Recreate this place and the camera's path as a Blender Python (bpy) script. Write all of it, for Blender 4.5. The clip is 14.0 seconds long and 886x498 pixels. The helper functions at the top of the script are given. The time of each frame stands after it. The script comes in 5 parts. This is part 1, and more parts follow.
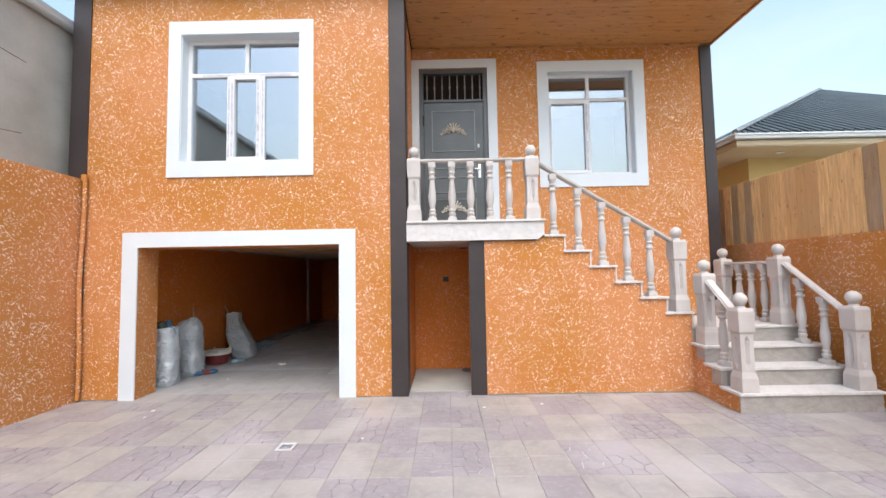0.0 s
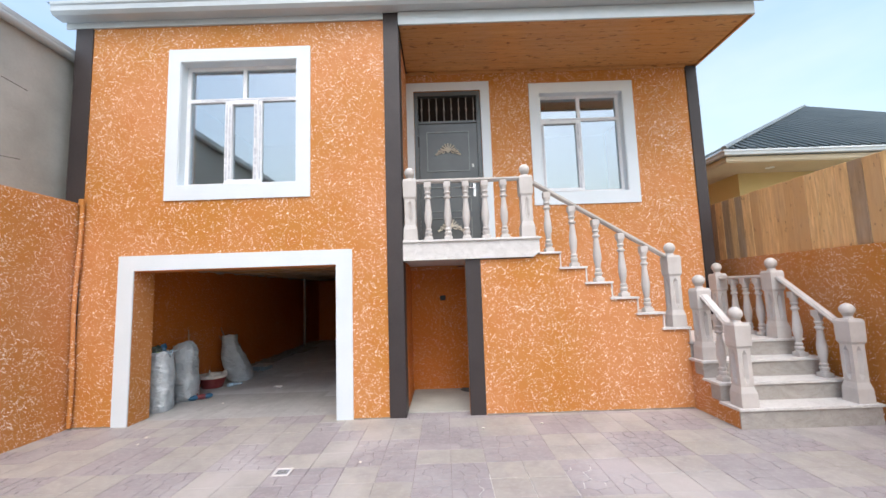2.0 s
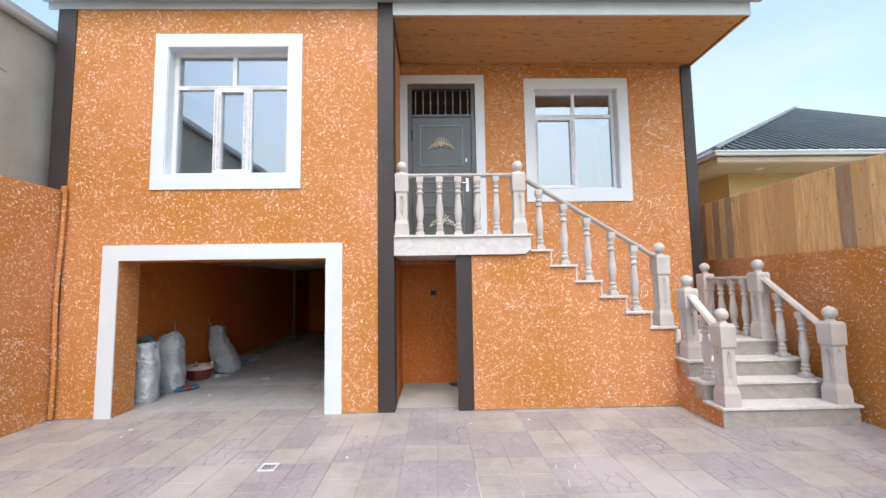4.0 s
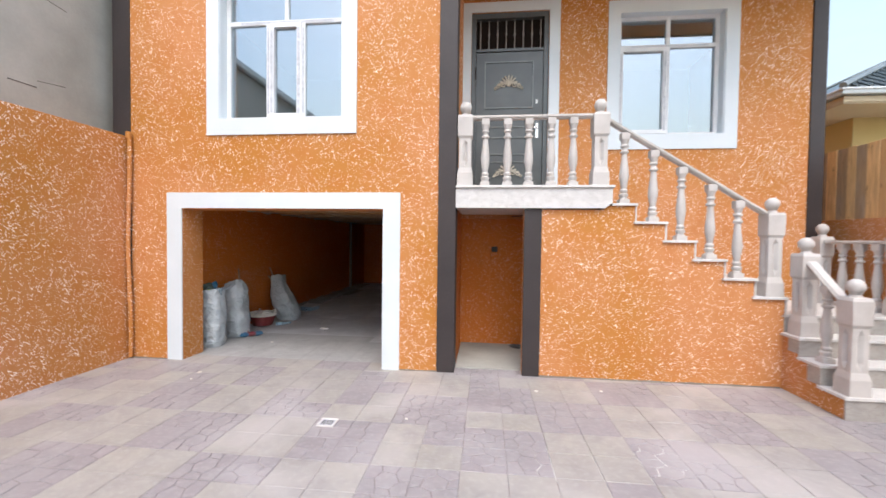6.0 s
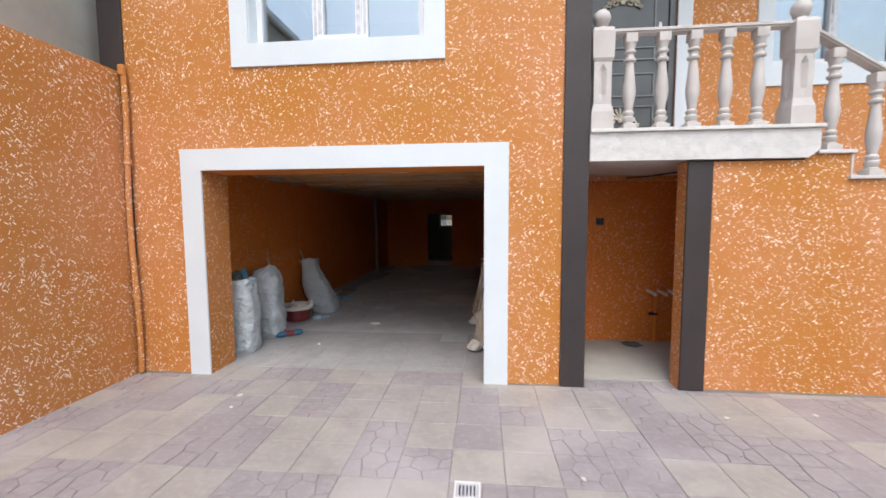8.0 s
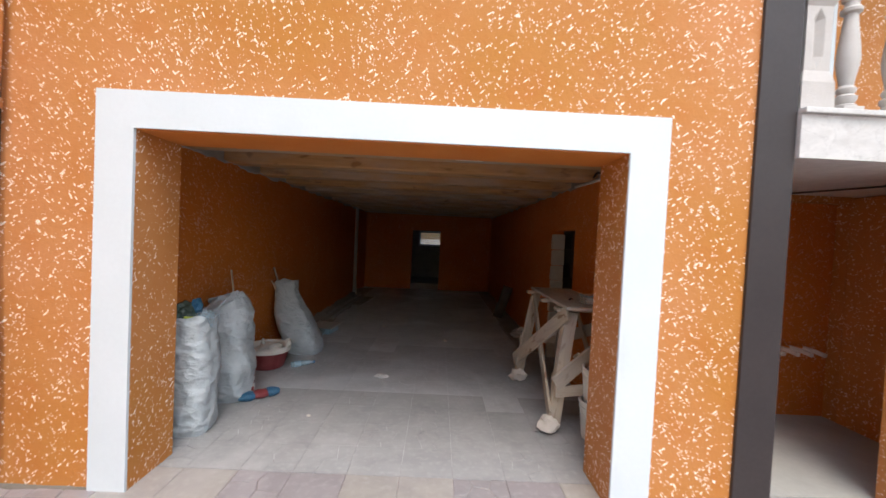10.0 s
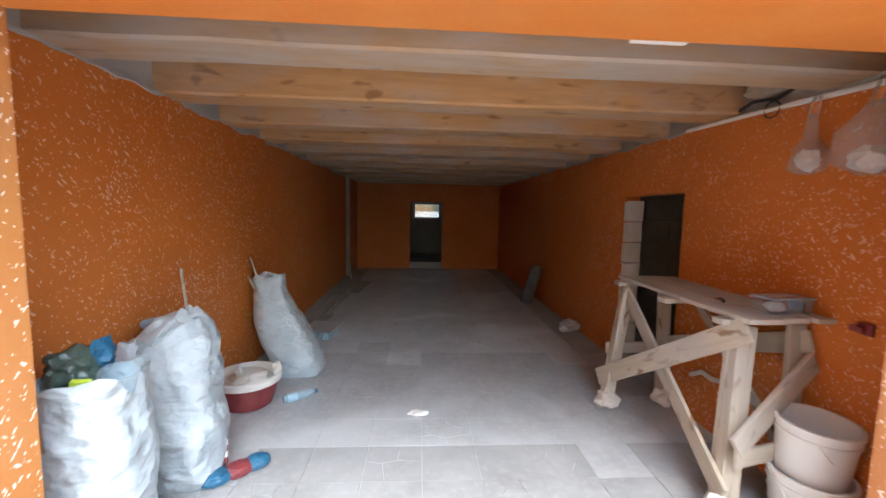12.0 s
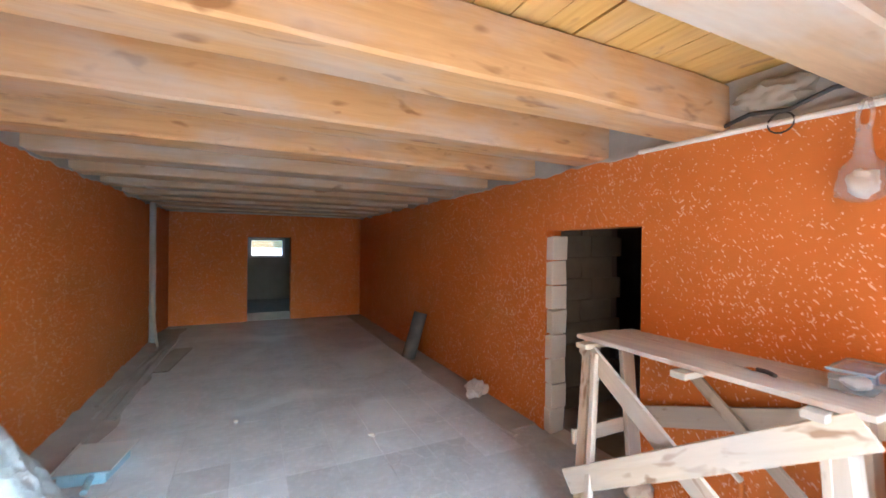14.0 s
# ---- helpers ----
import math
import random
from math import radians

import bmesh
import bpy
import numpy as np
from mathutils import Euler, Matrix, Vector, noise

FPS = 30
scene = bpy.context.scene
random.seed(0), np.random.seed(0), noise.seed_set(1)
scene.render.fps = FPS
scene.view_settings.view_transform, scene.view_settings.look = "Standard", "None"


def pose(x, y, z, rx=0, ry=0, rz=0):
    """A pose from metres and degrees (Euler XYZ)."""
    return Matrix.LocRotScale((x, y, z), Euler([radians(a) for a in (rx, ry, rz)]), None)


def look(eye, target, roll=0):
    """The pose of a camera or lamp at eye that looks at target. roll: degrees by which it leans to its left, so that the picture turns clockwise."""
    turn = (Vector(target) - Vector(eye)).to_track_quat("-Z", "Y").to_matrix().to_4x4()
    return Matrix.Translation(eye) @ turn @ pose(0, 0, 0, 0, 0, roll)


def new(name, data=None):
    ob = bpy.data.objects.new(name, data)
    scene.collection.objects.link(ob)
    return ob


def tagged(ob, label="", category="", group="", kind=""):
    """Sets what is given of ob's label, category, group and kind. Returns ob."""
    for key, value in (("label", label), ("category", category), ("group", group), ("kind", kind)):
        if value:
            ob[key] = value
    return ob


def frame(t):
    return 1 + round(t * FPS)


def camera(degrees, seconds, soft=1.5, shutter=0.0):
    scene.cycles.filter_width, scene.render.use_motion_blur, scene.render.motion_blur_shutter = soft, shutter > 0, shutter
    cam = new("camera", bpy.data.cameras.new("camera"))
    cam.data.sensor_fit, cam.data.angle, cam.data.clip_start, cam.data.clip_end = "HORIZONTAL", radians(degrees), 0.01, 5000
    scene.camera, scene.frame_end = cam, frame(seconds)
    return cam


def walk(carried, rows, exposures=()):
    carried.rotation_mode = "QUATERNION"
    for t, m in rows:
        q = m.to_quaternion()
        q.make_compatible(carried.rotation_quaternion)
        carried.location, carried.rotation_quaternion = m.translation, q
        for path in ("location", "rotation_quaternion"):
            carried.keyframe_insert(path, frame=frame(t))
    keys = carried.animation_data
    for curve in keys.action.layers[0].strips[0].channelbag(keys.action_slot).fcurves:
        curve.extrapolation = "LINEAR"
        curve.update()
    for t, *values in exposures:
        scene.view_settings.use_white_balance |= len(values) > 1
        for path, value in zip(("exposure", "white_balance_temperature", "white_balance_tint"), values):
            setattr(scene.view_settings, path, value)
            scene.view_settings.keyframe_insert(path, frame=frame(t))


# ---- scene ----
cam = camera(95.8, 14.0, shutter=0.4)
PATH = [
    (0, (0.068, 0.121, 1.551), (0.053, 2.117, 1.668), -1.0),
    (0.5, (0.063, 0.101, 1.53), (0.053, 2.094, 1.701), -0.7),
    (1, (0.042, 0.099, 1.541), (0.023, 2.092, 1.717), -1.6),
    (1.5, (0.024, 0.09, 1.557), (0.004, 2.08, 1.75), -2.0),
    (2, (0.074, 0.092, 1.557), (0.077, 2.081, 1.764), -1.9),
    (2.5, (0.125, 0.085, 1.539), (0.192, 2.072, 1.753), -1.7),
    (3, (0.115, 0.074, 1.544), (0.19, 2.062, 1.748), -1.7),
    (3.2, (0.098, 0.079, 1.56), (0.155, 2.068, 1.753), -1.7),
    (5.3, (0.064, 0.223, 1.624), (0.117, 2.221, 1.695), -0.2),
    (5.5, (0.024, 0.265, 1.61), (0.063, 2.264, 1.646), 0.1),
    (6, (-0.081, 0.551, 1.595), (-0.292, 2.539, 1.542), 0.7),
    (6.5, (-0.362, 0.847, 1.571), (-0.586, 2.834, 1.518), -1.1),
    (7, (-0.636, 1.224, 1.538), (-0.868, 3.211, 1.515), -0.8),
    (7.5, (-0.992, 1.505, 1.52), (-1.192, 3.494, 1.464), -0.6),
    (8, (-1.328, 1.742, 1.493), (-1.522, 3.727, 1.337), -0.3),
    (8.2, (-1.43, 1.86, 1.498), (-1.632, 3.849, 1.434), -1.0),
    (10.3, (-2.416, 3.328, 1.44), (-2.358, 5.326, 1.385), 2.4),
    (10.5, (-2.478, 3.456, 1.442), (-2.426, 5.448, 1.272), 1.1),
    (11, (-2.581, 3.834, 1.44), (-2.674, 5.828, 1.324), 1.4),
    (11.5, (-2.716, 4.167, 1.407), (-2.667, 6.16, 1.248), 3.4),
    (12, (-2.83, 4.468, 1.432), (-2.707, 6.455, 1.238), 1.3),
    (12.5, (-2.905, 4.849, 1.453), (-2.828, 6.843, 1.32), 0.3),
    (13, (-3.012, 5.161, 1.458), (-2.64, 7.123, 1.356), -0.5),
    (13.5, (-3.037, 5.419, 1.45), (-2.294, 7.272, 1.336), 0.2),
    (14, (-3.009, 5.681, 1.457), (-2.138, 7.482, 1.449), 0.6),
]
EXPOSURES = [(0.0, 1.06, 6250, 9), (2.0, 1.0, 6250, 9), (3.0, 1.02, 6250, 9), (5.5, 1.0, 6250, 9), (6.0, 1.08, 6250, 9), (7.0, 1.03, 6250, 9), (8.2, 0.9, 6250, 9), (10.3, 1.1, 6250, 8), (11.0, 1.35, 6350, 7),
             (11.5, 2.0, 6450, 5), (12.0, 2.75, 5750, 3), (12.5, 3.35, 5350, 1), (13.0, 3.65, 4950, -2), (14.0, 4.3, 5150, -4)]
walk(cam, [(t, look(eye, target, roll)) for t, eye, target, roll in PATH], EXPOSURES)

# ---- world and sun ----
SUN_EL, SUN_AZ = radians(60), radians(170)
world = bpy.data.worlds.new("sky")
scene.world = world
world.use_nodes = True
wn = world.node_tree.nodes
sky = wn.new("ShaderNodeTexSky")
sky.sky_type, sky.sun_disc = "NISHITA", False
sky.sun_elevation, sky.sun_rotation = SUN_EL, SUN_AZ
sky.air_density, sky.dust_density, sky.ozone_density = 1.9, 4.0, 2.0
wl = world.node_tree.links
where = wn.new("ShaderNodeTexCoord")
stretch = wn.new("ShaderNodeMapping")
stretch.inputs["Scale"].default_value = (1.0, 1.0, 2.6)
wl.new(where.outputs["Generated"], stretch.inputs["Vector"])
veil = wn.new("ShaderNodeTexNoise")
veil.inputs["Scale"].default_value, veil.inputs["Detail"].default_value, veil.inputs["Roughness"].default_value = 1.7, 6.0, 0.55
wl.new(stretch.outputs[0], veil.inputs["Vector"])
cover = wn.new("ShaderNodeValToRGB")
cover.color_ramp.elements[0].position, cover.color_ramp.elements[1].position = 0.42, 0.78
wl.new(veil.outputs["Fac"], cover.inputs[0])
tint = wn.new("ShaderNodeMix")
tint.data_type, tint.blend_type = "RGBA", "MULTIPLY"
tint.inputs[0].default_value, tint.inputs[7].default_value = 1.0, (1.01, 0.985, 1.01, 1)
wl.new(sky.outputs[0], tint.inputs[6])
pale = wn.new("ShaderNodeHueSaturation")
pale.inputs["Saturation"].default_value, pale.inputs["Value"].default_value = 0.62, 1.02
wl.new(tint.outputs[2], pale.inputs["Color"])
clouded = wn.new("ShaderNodeMix")
clouded.data_type = "RGBA"
wl.new(cover.outputs[0], clouded.inputs[0])
wl.new(tint.outputs[2], clouded.inputs[6])
wl.new(pale.outputs[0], clouded.inputs[7])
wl.new(clouded.outputs[2], wn["Background"].inputs[0])
wn["Background"].inputs[1].default_value = 0.15
sun_data = bpy.data.lights.new("sun", "SUN")
sun_data.energy, sun_data.angle, sun_data.color = 0.55, radians(40), (1.0, 0.985, 0.97)
sun = new("sun", sun_data)
sun_way = Vector((math.sin(SUN_AZ) * math.cos(SUN_EL), math.cos(SUN_AZ) * math.cos(SUN_EL), math.sin(SUN_EL)))
sun.matrix_world = look(sun_way * 30, (0, 0, 0))

# ---- materials ----


class Nodes:
    """A small builder for node materials."""

    def __init__(self, name):
        self.mat = bpy.data.materials.new(name)
        self.mat.use_nodes = True
        self.tree = self.mat.node_tree
        self.bsdf = self.tree.nodes["Principled BSDF"]

    def add(self, kind, **values):
        n = self.tree.nodes.new(kind)
        for key, v in values.items():
            n.inputs[key.replace("_", " ")].default_value = v
        return n

    def link(self, a, b):
        self.tree.links.new(a, b)

    def place(self, stretch=(1, 1, 1), local=False, scatter=False, turn=None):
        src = self.add("ShaderNodeTexCoord").outputs["Object"] if local else self.add("ShaderNodeNewGeometry").outputs["Position"]
        if turn:
            t = self.add("ShaderNodeMapping")
            t.inputs["Rotation"].default_value = [radians(a) for a in turn]
            self.link(src, t.inputs["Vector"])
            src = t.outputs[0]
        m = self.add("ShaderNodeMapping")
        m.inputs["Scale"].default_value = stretch
        self.link(src, m.inputs["Vector"])
        if scatter:
            info = self.add("ShaderNodeObjectInfo")
            v = self.add("ShaderNodeVectorMath")
            v.operation = "SCALE"
            v.inputs[0].default_value = (37.0, 19.0, 53.0)
            self.link(info.outputs["Random"], v.inputs["Scale"])
            self.link(v.outputs[0], m.inputs["Location"])
        return m.outputs[0]

    def noise(self, where, scale, detail=4.0, rough=0.55, distortion=0.0):
        n = self.add("ShaderNodeTexNoise", Scale=scale, Detail=detail, Roughness=rough, Distortion=distortion)
        self.link(where, n.inputs["Vector"])
        return n.outputs["Fac"]

    def ramp(self, fac, *stops):
        r = self.add("ShaderNodeValToRGB")
        e = r.color_ramp.elements
        while len(e) < len(stops):
            e.new(0.5)
        for el, (p, c) in zip(e, stops):
            el.position = p
            el.color = (*c, 1) if isinstance(c, tuple) else (c, c, c, 1)
        self.link(fac, r.inputs[0])
        return r.outputs[0]

    def mix(self, fac, a, b, mode="MIX"):
        m = self.tree.nodes.new("ShaderNodeMix")
        m.data_type, m.blend_type = "RGBA", mode
        for v, sock in ((fac, m.inputs[0]), (a, m.inputs[6]), (b, m.inputs[7])):
            if isinstance(v, (int, float)):
                sock.default_value = v
            elif isinstance(v, tuple):
                sock.default_value = (*v, 1)
            else:
                self.link(v, sock)
        return m.outputs[2]

    def math(self, op, a, b=0.0):
        m = self.tree.nodes.new("ShaderNodeMath")
        m.operation = op
        for v, sock in ((a, m.inputs[0]), (b, m.inputs[1])):
            if isinstance(v, (int, float)):
                sock.default_value = v
            else:
                self.link(v, sock)
        return m.outputs[0]

    def bump(self, height, strength=0.3, distance=0.01):
        b = self.add("ShaderNodeBump", Strength=strength, Distance=distance)
        self.link(height, b.inputs["Height"])
        self.link(b.outputs[0], self.bsdf.inputs["Normal"])

    def done(self, colour=None, rough=0.7, metal=0.0, spec=0.5):
        if colour is not None:
            if isinstance(colour, tuple):
                self.bsdf.inputs["Base Color"].default_value = (*colour, 1)
            else:
                self.link(colour, self.bsdf.inputs["Base Color"])
        if isinstance(rough, (int, float)):
            self.bsdf.inputs["Roughness"].default_value = rough
        else:
            self.link(rough, self.bsdf.inputs["Roughness"])
        self.bsdf.inputs["Metallic"].default_value = metal
        self.bsdf.inputs["Specular IOR Level"].default_value = spec
        return self.mat


def make_stucco(name, shown=0.9, base_a=(0.468, 0.192, 0.030), base_b=(0.56, 0.242, 0.092), size=1.0, amount=0.83):
    n = Nodes(name)
    w = n.place()
    big = n.noise(w, 0.55, 4)
    mid = n.noise(w, 6.0, 3)
    base = n.mix(n.ramp(big, (0.36, 0.0), (0.62, 1.0)), base_a, base_b)
    base = n.mix(n.ramp(mid, (0.45, 0.0), (0.75, 0.4)), base, (0.47, 0.15, 0.02))
    dense = n.ramp(n.noise(w, 1.9, 4), (0.36, 0.0), (0.64, 1.0))
    wob = n.add("ShaderNodeTexNoise", Scale=26.0, Detail=2.0)
    n.link(w, wob.inputs["Vector"])
    masks = []
    for turn, stretch, scale in (((0, 38, 0), (0.32, 1, 1), 74.0), ((0, -54, 0), (0.3, 1, 1), 92.0), ((40, 0, 0), (1, 0.32, 1), 74.0), ((-52, 0, 0), (1, 0.3, 1), 92.0)):
        v = n.add("ShaderNodeVectorMath")
        v.operation = "MULTIPLY_ADD"
        v.inputs[1].default_value = (0.016, 0.016, 0.016)
        n.link(wob.outputs["Color"], v.inputs[0])
        n.link(n.place(stretch, turn=turn), v.inputs[2])
        cell = n.add("ShaderNodeTexVoronoi", Scale=scale / size)
        n.link(v.outputs[0], cell.inputs["Vector"])
        sep = n.add("ShaderNodeSeparateColor")
        n.link(cell.outputs["Color"], sep.inputs[0])
        pick = n.math("SUBTRACT", n.math("ADD", sep.outputs[0], n.math("MULTIPLY", dense, 0.055)), amount)
        edge = n.math("SUBTRACT", n.math("MULTIPLY", pick, 2.5), cell.outputs["Distance"])
        m = n.math("MULTIPLY", n.math("ADD", edge, 0.02), 18.0)
        m.node.use_clamp = True
        masks.append(m)
    mask = n.math("MAXIMUM", n.math("MAXIMUM", masks[0], masks[1]), n.math("MAXIMUM", masks[2], masks[3]))
    pale = n.mix(n.noise(w, 45.0, 2), (0.90, 0.68, 0.52), (0.97, 0.94, 0.90))
    col = n.mix(n.math("MULTIPLY", mask, shown), base, pale)
    grain = n.noise(w, 130.0, 4)
    lumps = n.noise(w, 30.0, 3, 0.5, 0.8)
    n.bump(n.math("ADD", n.math("MULTIPLY", mask, 0.5), n.math("ADD", n.math("MULTIPLY", lumps, 0.8), n.math("MULTIPLY", grain, 0.4))), 0.5, 0.008)
    return n.done(col, 0.7, 0.0, 0.35)


def make_plain(name, colour, other, scale=3.0, rough=0.6, bump=0.1, fine=60.0, metal=0.0, spec=0.5, local=False):
    n = Nodes(name)
    w = n.place(local=local, scatter=local)
    a = n.ramp(n.noise(w, scale, 5), (0.3, 0.0), (0.72, 1.0))
    b = n.noise(w, fine, 3)
    col = n.mix(a, colour, other)
    col = n.mix(n.math("MULTIPLY", b, 0.25), col, tuple(c * 0.8 for c in colour))
    if bump:
        n.bump(b, bump, 0.006)
    r = n.math("ADD", n.math("MULTIPLY", b, 0.2), rough - 0.1)
    return n.done(col, r, metal, spec)


def make_wood(name, light, dark, knots=(0.22, 0.10, 0.035), rough=0.55, grey=0.0, vary=0.45, knot=1.0, rare=0.61):
    """Sawn wood; the grain runs along the local x axis."""
    n = Nodes(name)
    w = n.place((1.2, 14.0, 14.0), local=True, scatter=True)
    w2 = n.place((3.2 * knot, 8.0 * knot, 8.0 * knot), local=True, scatter=True)
    g = n.noise(w, 2.2, 5, 0.6, 0.6)
    k = n.noise(w2, 2.1, 2, 0.5, 0.4)
    col = n.mix(n.ramp(g, (0.3, 0.0), (0.7, 1.0)), dark, light)
    info = n.add("ShaderNodeObjectInfo")
    col = n.mix(n.math("MULTIPLY", info.outputs["Random"], vary), col, dark)
    col = n.mix(n.ramp(k, (rare, 0.0), (rare + 0.09, 0.85)), col, knots)
    if grey:
        soil = n.ramp(n.noise(n.place((0.8, 2.0, 2.0), local=True, scatter=True), 2.5, 4), (0.42, 0.0), (0.68, grey))
        col = n.mix(soil, col, (0.42, 0.39, 0.36))
    n.bump(g, 0.25, 0.004)
    return n.done(col, rough)


def make_paving(name, a, b, stain):
    n = Nodes(name)
    info, geo = n.add("ShaderNodeObjectInfo"), n.add("ShaderNodeNewGeometry")
    r = n.math("FRACT", n.math("ADD", info.outputs["Random"], geo.outputs["Random Per Island"]))
    w = n.place()
    col = n.mix(r, a, b)
    col = n.mix(n.ramp(n.noise(w, 1.3, 5), (0.34, 0.0), (0.66, 0.85)), col, stain)
    col = n.mix(n.ramp(n.noise(w, 4.5, 5, 0.6, 0.6), (0.40, 0.0), (0.70, 0.6)), col, tuple(c * 0.74 for c in stain))
    col = n.mix(n.ramp(n.noise(w, 0.9, 3, 0.5, 0.5), (0.50, 0.0), (0.66, 0.7)), col, tuple(c * 1.35 for c in stain))
    col = n.mix(n.ramp(n.noise(w, 22.0, 4), (0.5, 0.0), (0.75, 0.35)), col, tuple(c * 1.45 for c in stain))
    f = n.noise(w, 150.0, 3)
    n.bump(f, 0.25, 0.004)
    return n.done(col, n.math("ADD", n.math("MULTIPLY", n.noise(w, 3.0, 3), 0.3), 0.38))


def make_mortar():
    n = Nodes("paving_mortar")
    w = n.place()
    gap = n.add("ShaderNodeVectorMath")
    gap.operation = "DISTANCE"
    gap.inputs[1].default_value = (0.45, 3.45, 0.0)
    n.link(n.place((0.55, 1.0, 1.0)), gap.inputs[0])
    near = n.math("ADD", gap.outputs["Value"], n.math("MULTIPLY", n.noise(w, 2.2, 4), 1.3))
    col = n.mix(n.ramp(n.noise(w, 1.1, 3), (0.42, 0.0), (0.62, 1.0)), (0.245, 0.21, 0.21), (0.325, 0.298, 0.293))
    col = n.mix(n.ramp(near, (0.92, 1.0), (1.16, 0.0)), col, (0.68, 0.67, 0.655))
    n.bump(n.noise(w, 90.0, 3), 0.3, 0.004)
    return n.done(col, 0.9)


def make_marble(name, a, b, vein):
    n = Nodes(name)
    w = n.place((1.0, 1.0, 1.6))
    v = n.noise(w, 3.0, 6, 0.65, 1.8)
    col = n.mix(n.ramp(v, (0.35, 0.0), (0.6, 1.0)), a, b)
    col = n.mix(n.ramp(n.noise(w, 2.2, 5, 0.6, 2.5), (0.485, 0.0), (0.5, 0.55), (0.515, 0.0)), col, vein)
    col = n.mix(n.ramp(n.noise(w, 25.0, 4), (0.55, 0.0), (0.8, 0.4)), col, vein)
    n.bump(n.noise(w, 80.0, 2), 0.06, 0.003)
    return n.done(col, 0.42)


def make_sack():
    n = Nodes("woven_white_polypropylene")
    w = n.place((1.0, 1.0, 1.5), local=True)
    wob = n.add("ShaderNodeTexNoise", Scale=5.0, Detail=3.0)
    n.link(w, wob.inputs["Vector"])
    v = n.add("ShaderNodeVectorMath")
    v.operation = "MULTIPLY_ADD"
    v.inputs[1].default_value = (0.22, 0.22, 0.22)
    n.link(wob.outputs["Color"], v.inputs[0])
    n.link(w, v.inputs[2])
    folds = []
    for scale in (5.0, 13.0):
        cell = n.add("ShaderNodeTexVoronoi", Scale=scale)
        n.link(v.outputs[0], cell.inputs["Vector"])
        folds.append(cell.outputs["Distance"])
    soft = n.noise(w, 5.0, 4)
    col = n.mix(n.ramp(soft, (0.35, 0.0), (0.7, 1.0)), (0.42, 0.475, 0.505), (0.51, 0.56, 0.59))
    col = n.mix(n.ramp(n.noise(w, 2.6, 4), (0.6, 0.0), (0.78, 0.3)), col, (0.46, 0.42, 0.38))
    n.bump(n.math("ADD", folds[0], n.math("ADD", n.math("MULTIPLY", folds[1], 0.4), n.math("MULTIPLY", n.noise(w, 220.0, 1), 0.03))), 0.65, 0.05)
    return n.done(col, 0.42)


def make_glass():
    n = Nodes("window_glass")
    gloss, clear, mixer = n.add("ShaderNodeBsdfGlossy", Roughness=0.01), n.add("ShaderNodeBsdfTransparent"), n.add("ShaderNodeMixShader", Fac=0.30)
    gloss.inputs["Color"].default_value = (0.86, 0.92, 0.97, 1)
    clear.inputs["Color"].default_value = (0.75, 0.8, 0.82, 1)
    n.link(clear.outputs[0], mixer.inputs[1])
    n.link(gloss.outputs[0], mixer.inputs[2])
    n.link(mixer.outputs[0], n.tree.nodes["Material Output"].inputs["Surface"])
    return n.mat


def make_clear(name, tint, fac=0.35, rough=0.15):
    n = Nodes(name)
    clear, mixer = n.add("ShaderNodeBsdfTransparent"), n.add("ShaderNodeMixShader", Fac=fac)
    clear.inputs["Color"].default_value = (0.95, 0.96, 0.97, 1)
    n.done(tint, rough)
    n.link(clear.outputs[0], mixer.inputs[1])
    n.link(n.bsdf.outputs[0], mixer.inputs[2])
    n.link(mixer.outputs[0], n.tree.nodes["Material Output"].inputs["Surface"])
    return n.mat


STUCCO = make_stucco("orange_flecked_stucco", 1.0, size=0.9, amount=0.846)
INNER_STUCCO = make_stucco("overpainted_orange_stucco", 0.48, (0.55, 0.153, 0.016), (0.60, 0.192, 0.038), 0.8, 0.852)
ORANGE_PAINT = make_plain("orange_paint", (0.62, 0.19, 0.025), (0.66, 0.24, 0.05), 5, 0.5, 0.1)
WHITE_PAINT = make_plain("white_paint", (0.69, 0.755, 0.80), (0.64, 0.71, 0.75), 2.5, 0.55, 0.08, 40)
PVC = make_plain("white_window_profile", (0.78, 0.80, 0.82), (0.70, 0.72, 0.74), 9, 0.35, 0.03, 30)
TAPE = make_plain("grey_protective_film", (0.40, 0.42, 0.47), (0.74, 0.76, 0.79), 22, 0.4, 0.05, 70)
DARK_PAINT = make_plain("dark_brown_paint", (0.030, 0.024, 0.025), (0.045, 0.036, 0.036), 2, 0.55, 0.12, 50)
IRON = make_plain("grey_painted_iron", (0.085, 0.095, 0.10), (0.12, 0.13, 0.135), 3, 0.38, 0.05, 80, 0.3)
DARK_IRON = make_plain("dark_iron", (0.03, 0.026, 0.025), (0.05, 0.04, 0.035), 6, 0.45, 0.05, 60, 0.4)
BRONZE = make_plain("aged_bronze", (0.50, 0.47, 0.38), (0.78, 0.75, 0.66), 25, 0.4, 0.2, 120, 0.3)
CHROME = make_plain("bright_metal", (0.75, 0.75, 0.76), (0.68, 0.68, 0.7), 8, 0.25, 0.0, 40, 0.9)
MARBLE = make_marble("pale_grey_marble", (0.55, 0.54, 0.525), (0.66, 0.65, 0.635), (0.44, 0.43, 0.42))
MARBLE_RISER = make_marble("grey_marble_riser", (0.30, 0.285, 0.26), (0.39, 0.37, 0.345), (0.25, 0.225, 0.195))
CAST_STONE = make_plain("cast_stone", (0.47, 0.445, 0.42), (0.60, 0.575, 0.55), 4, 0.75, 0.25, 90)
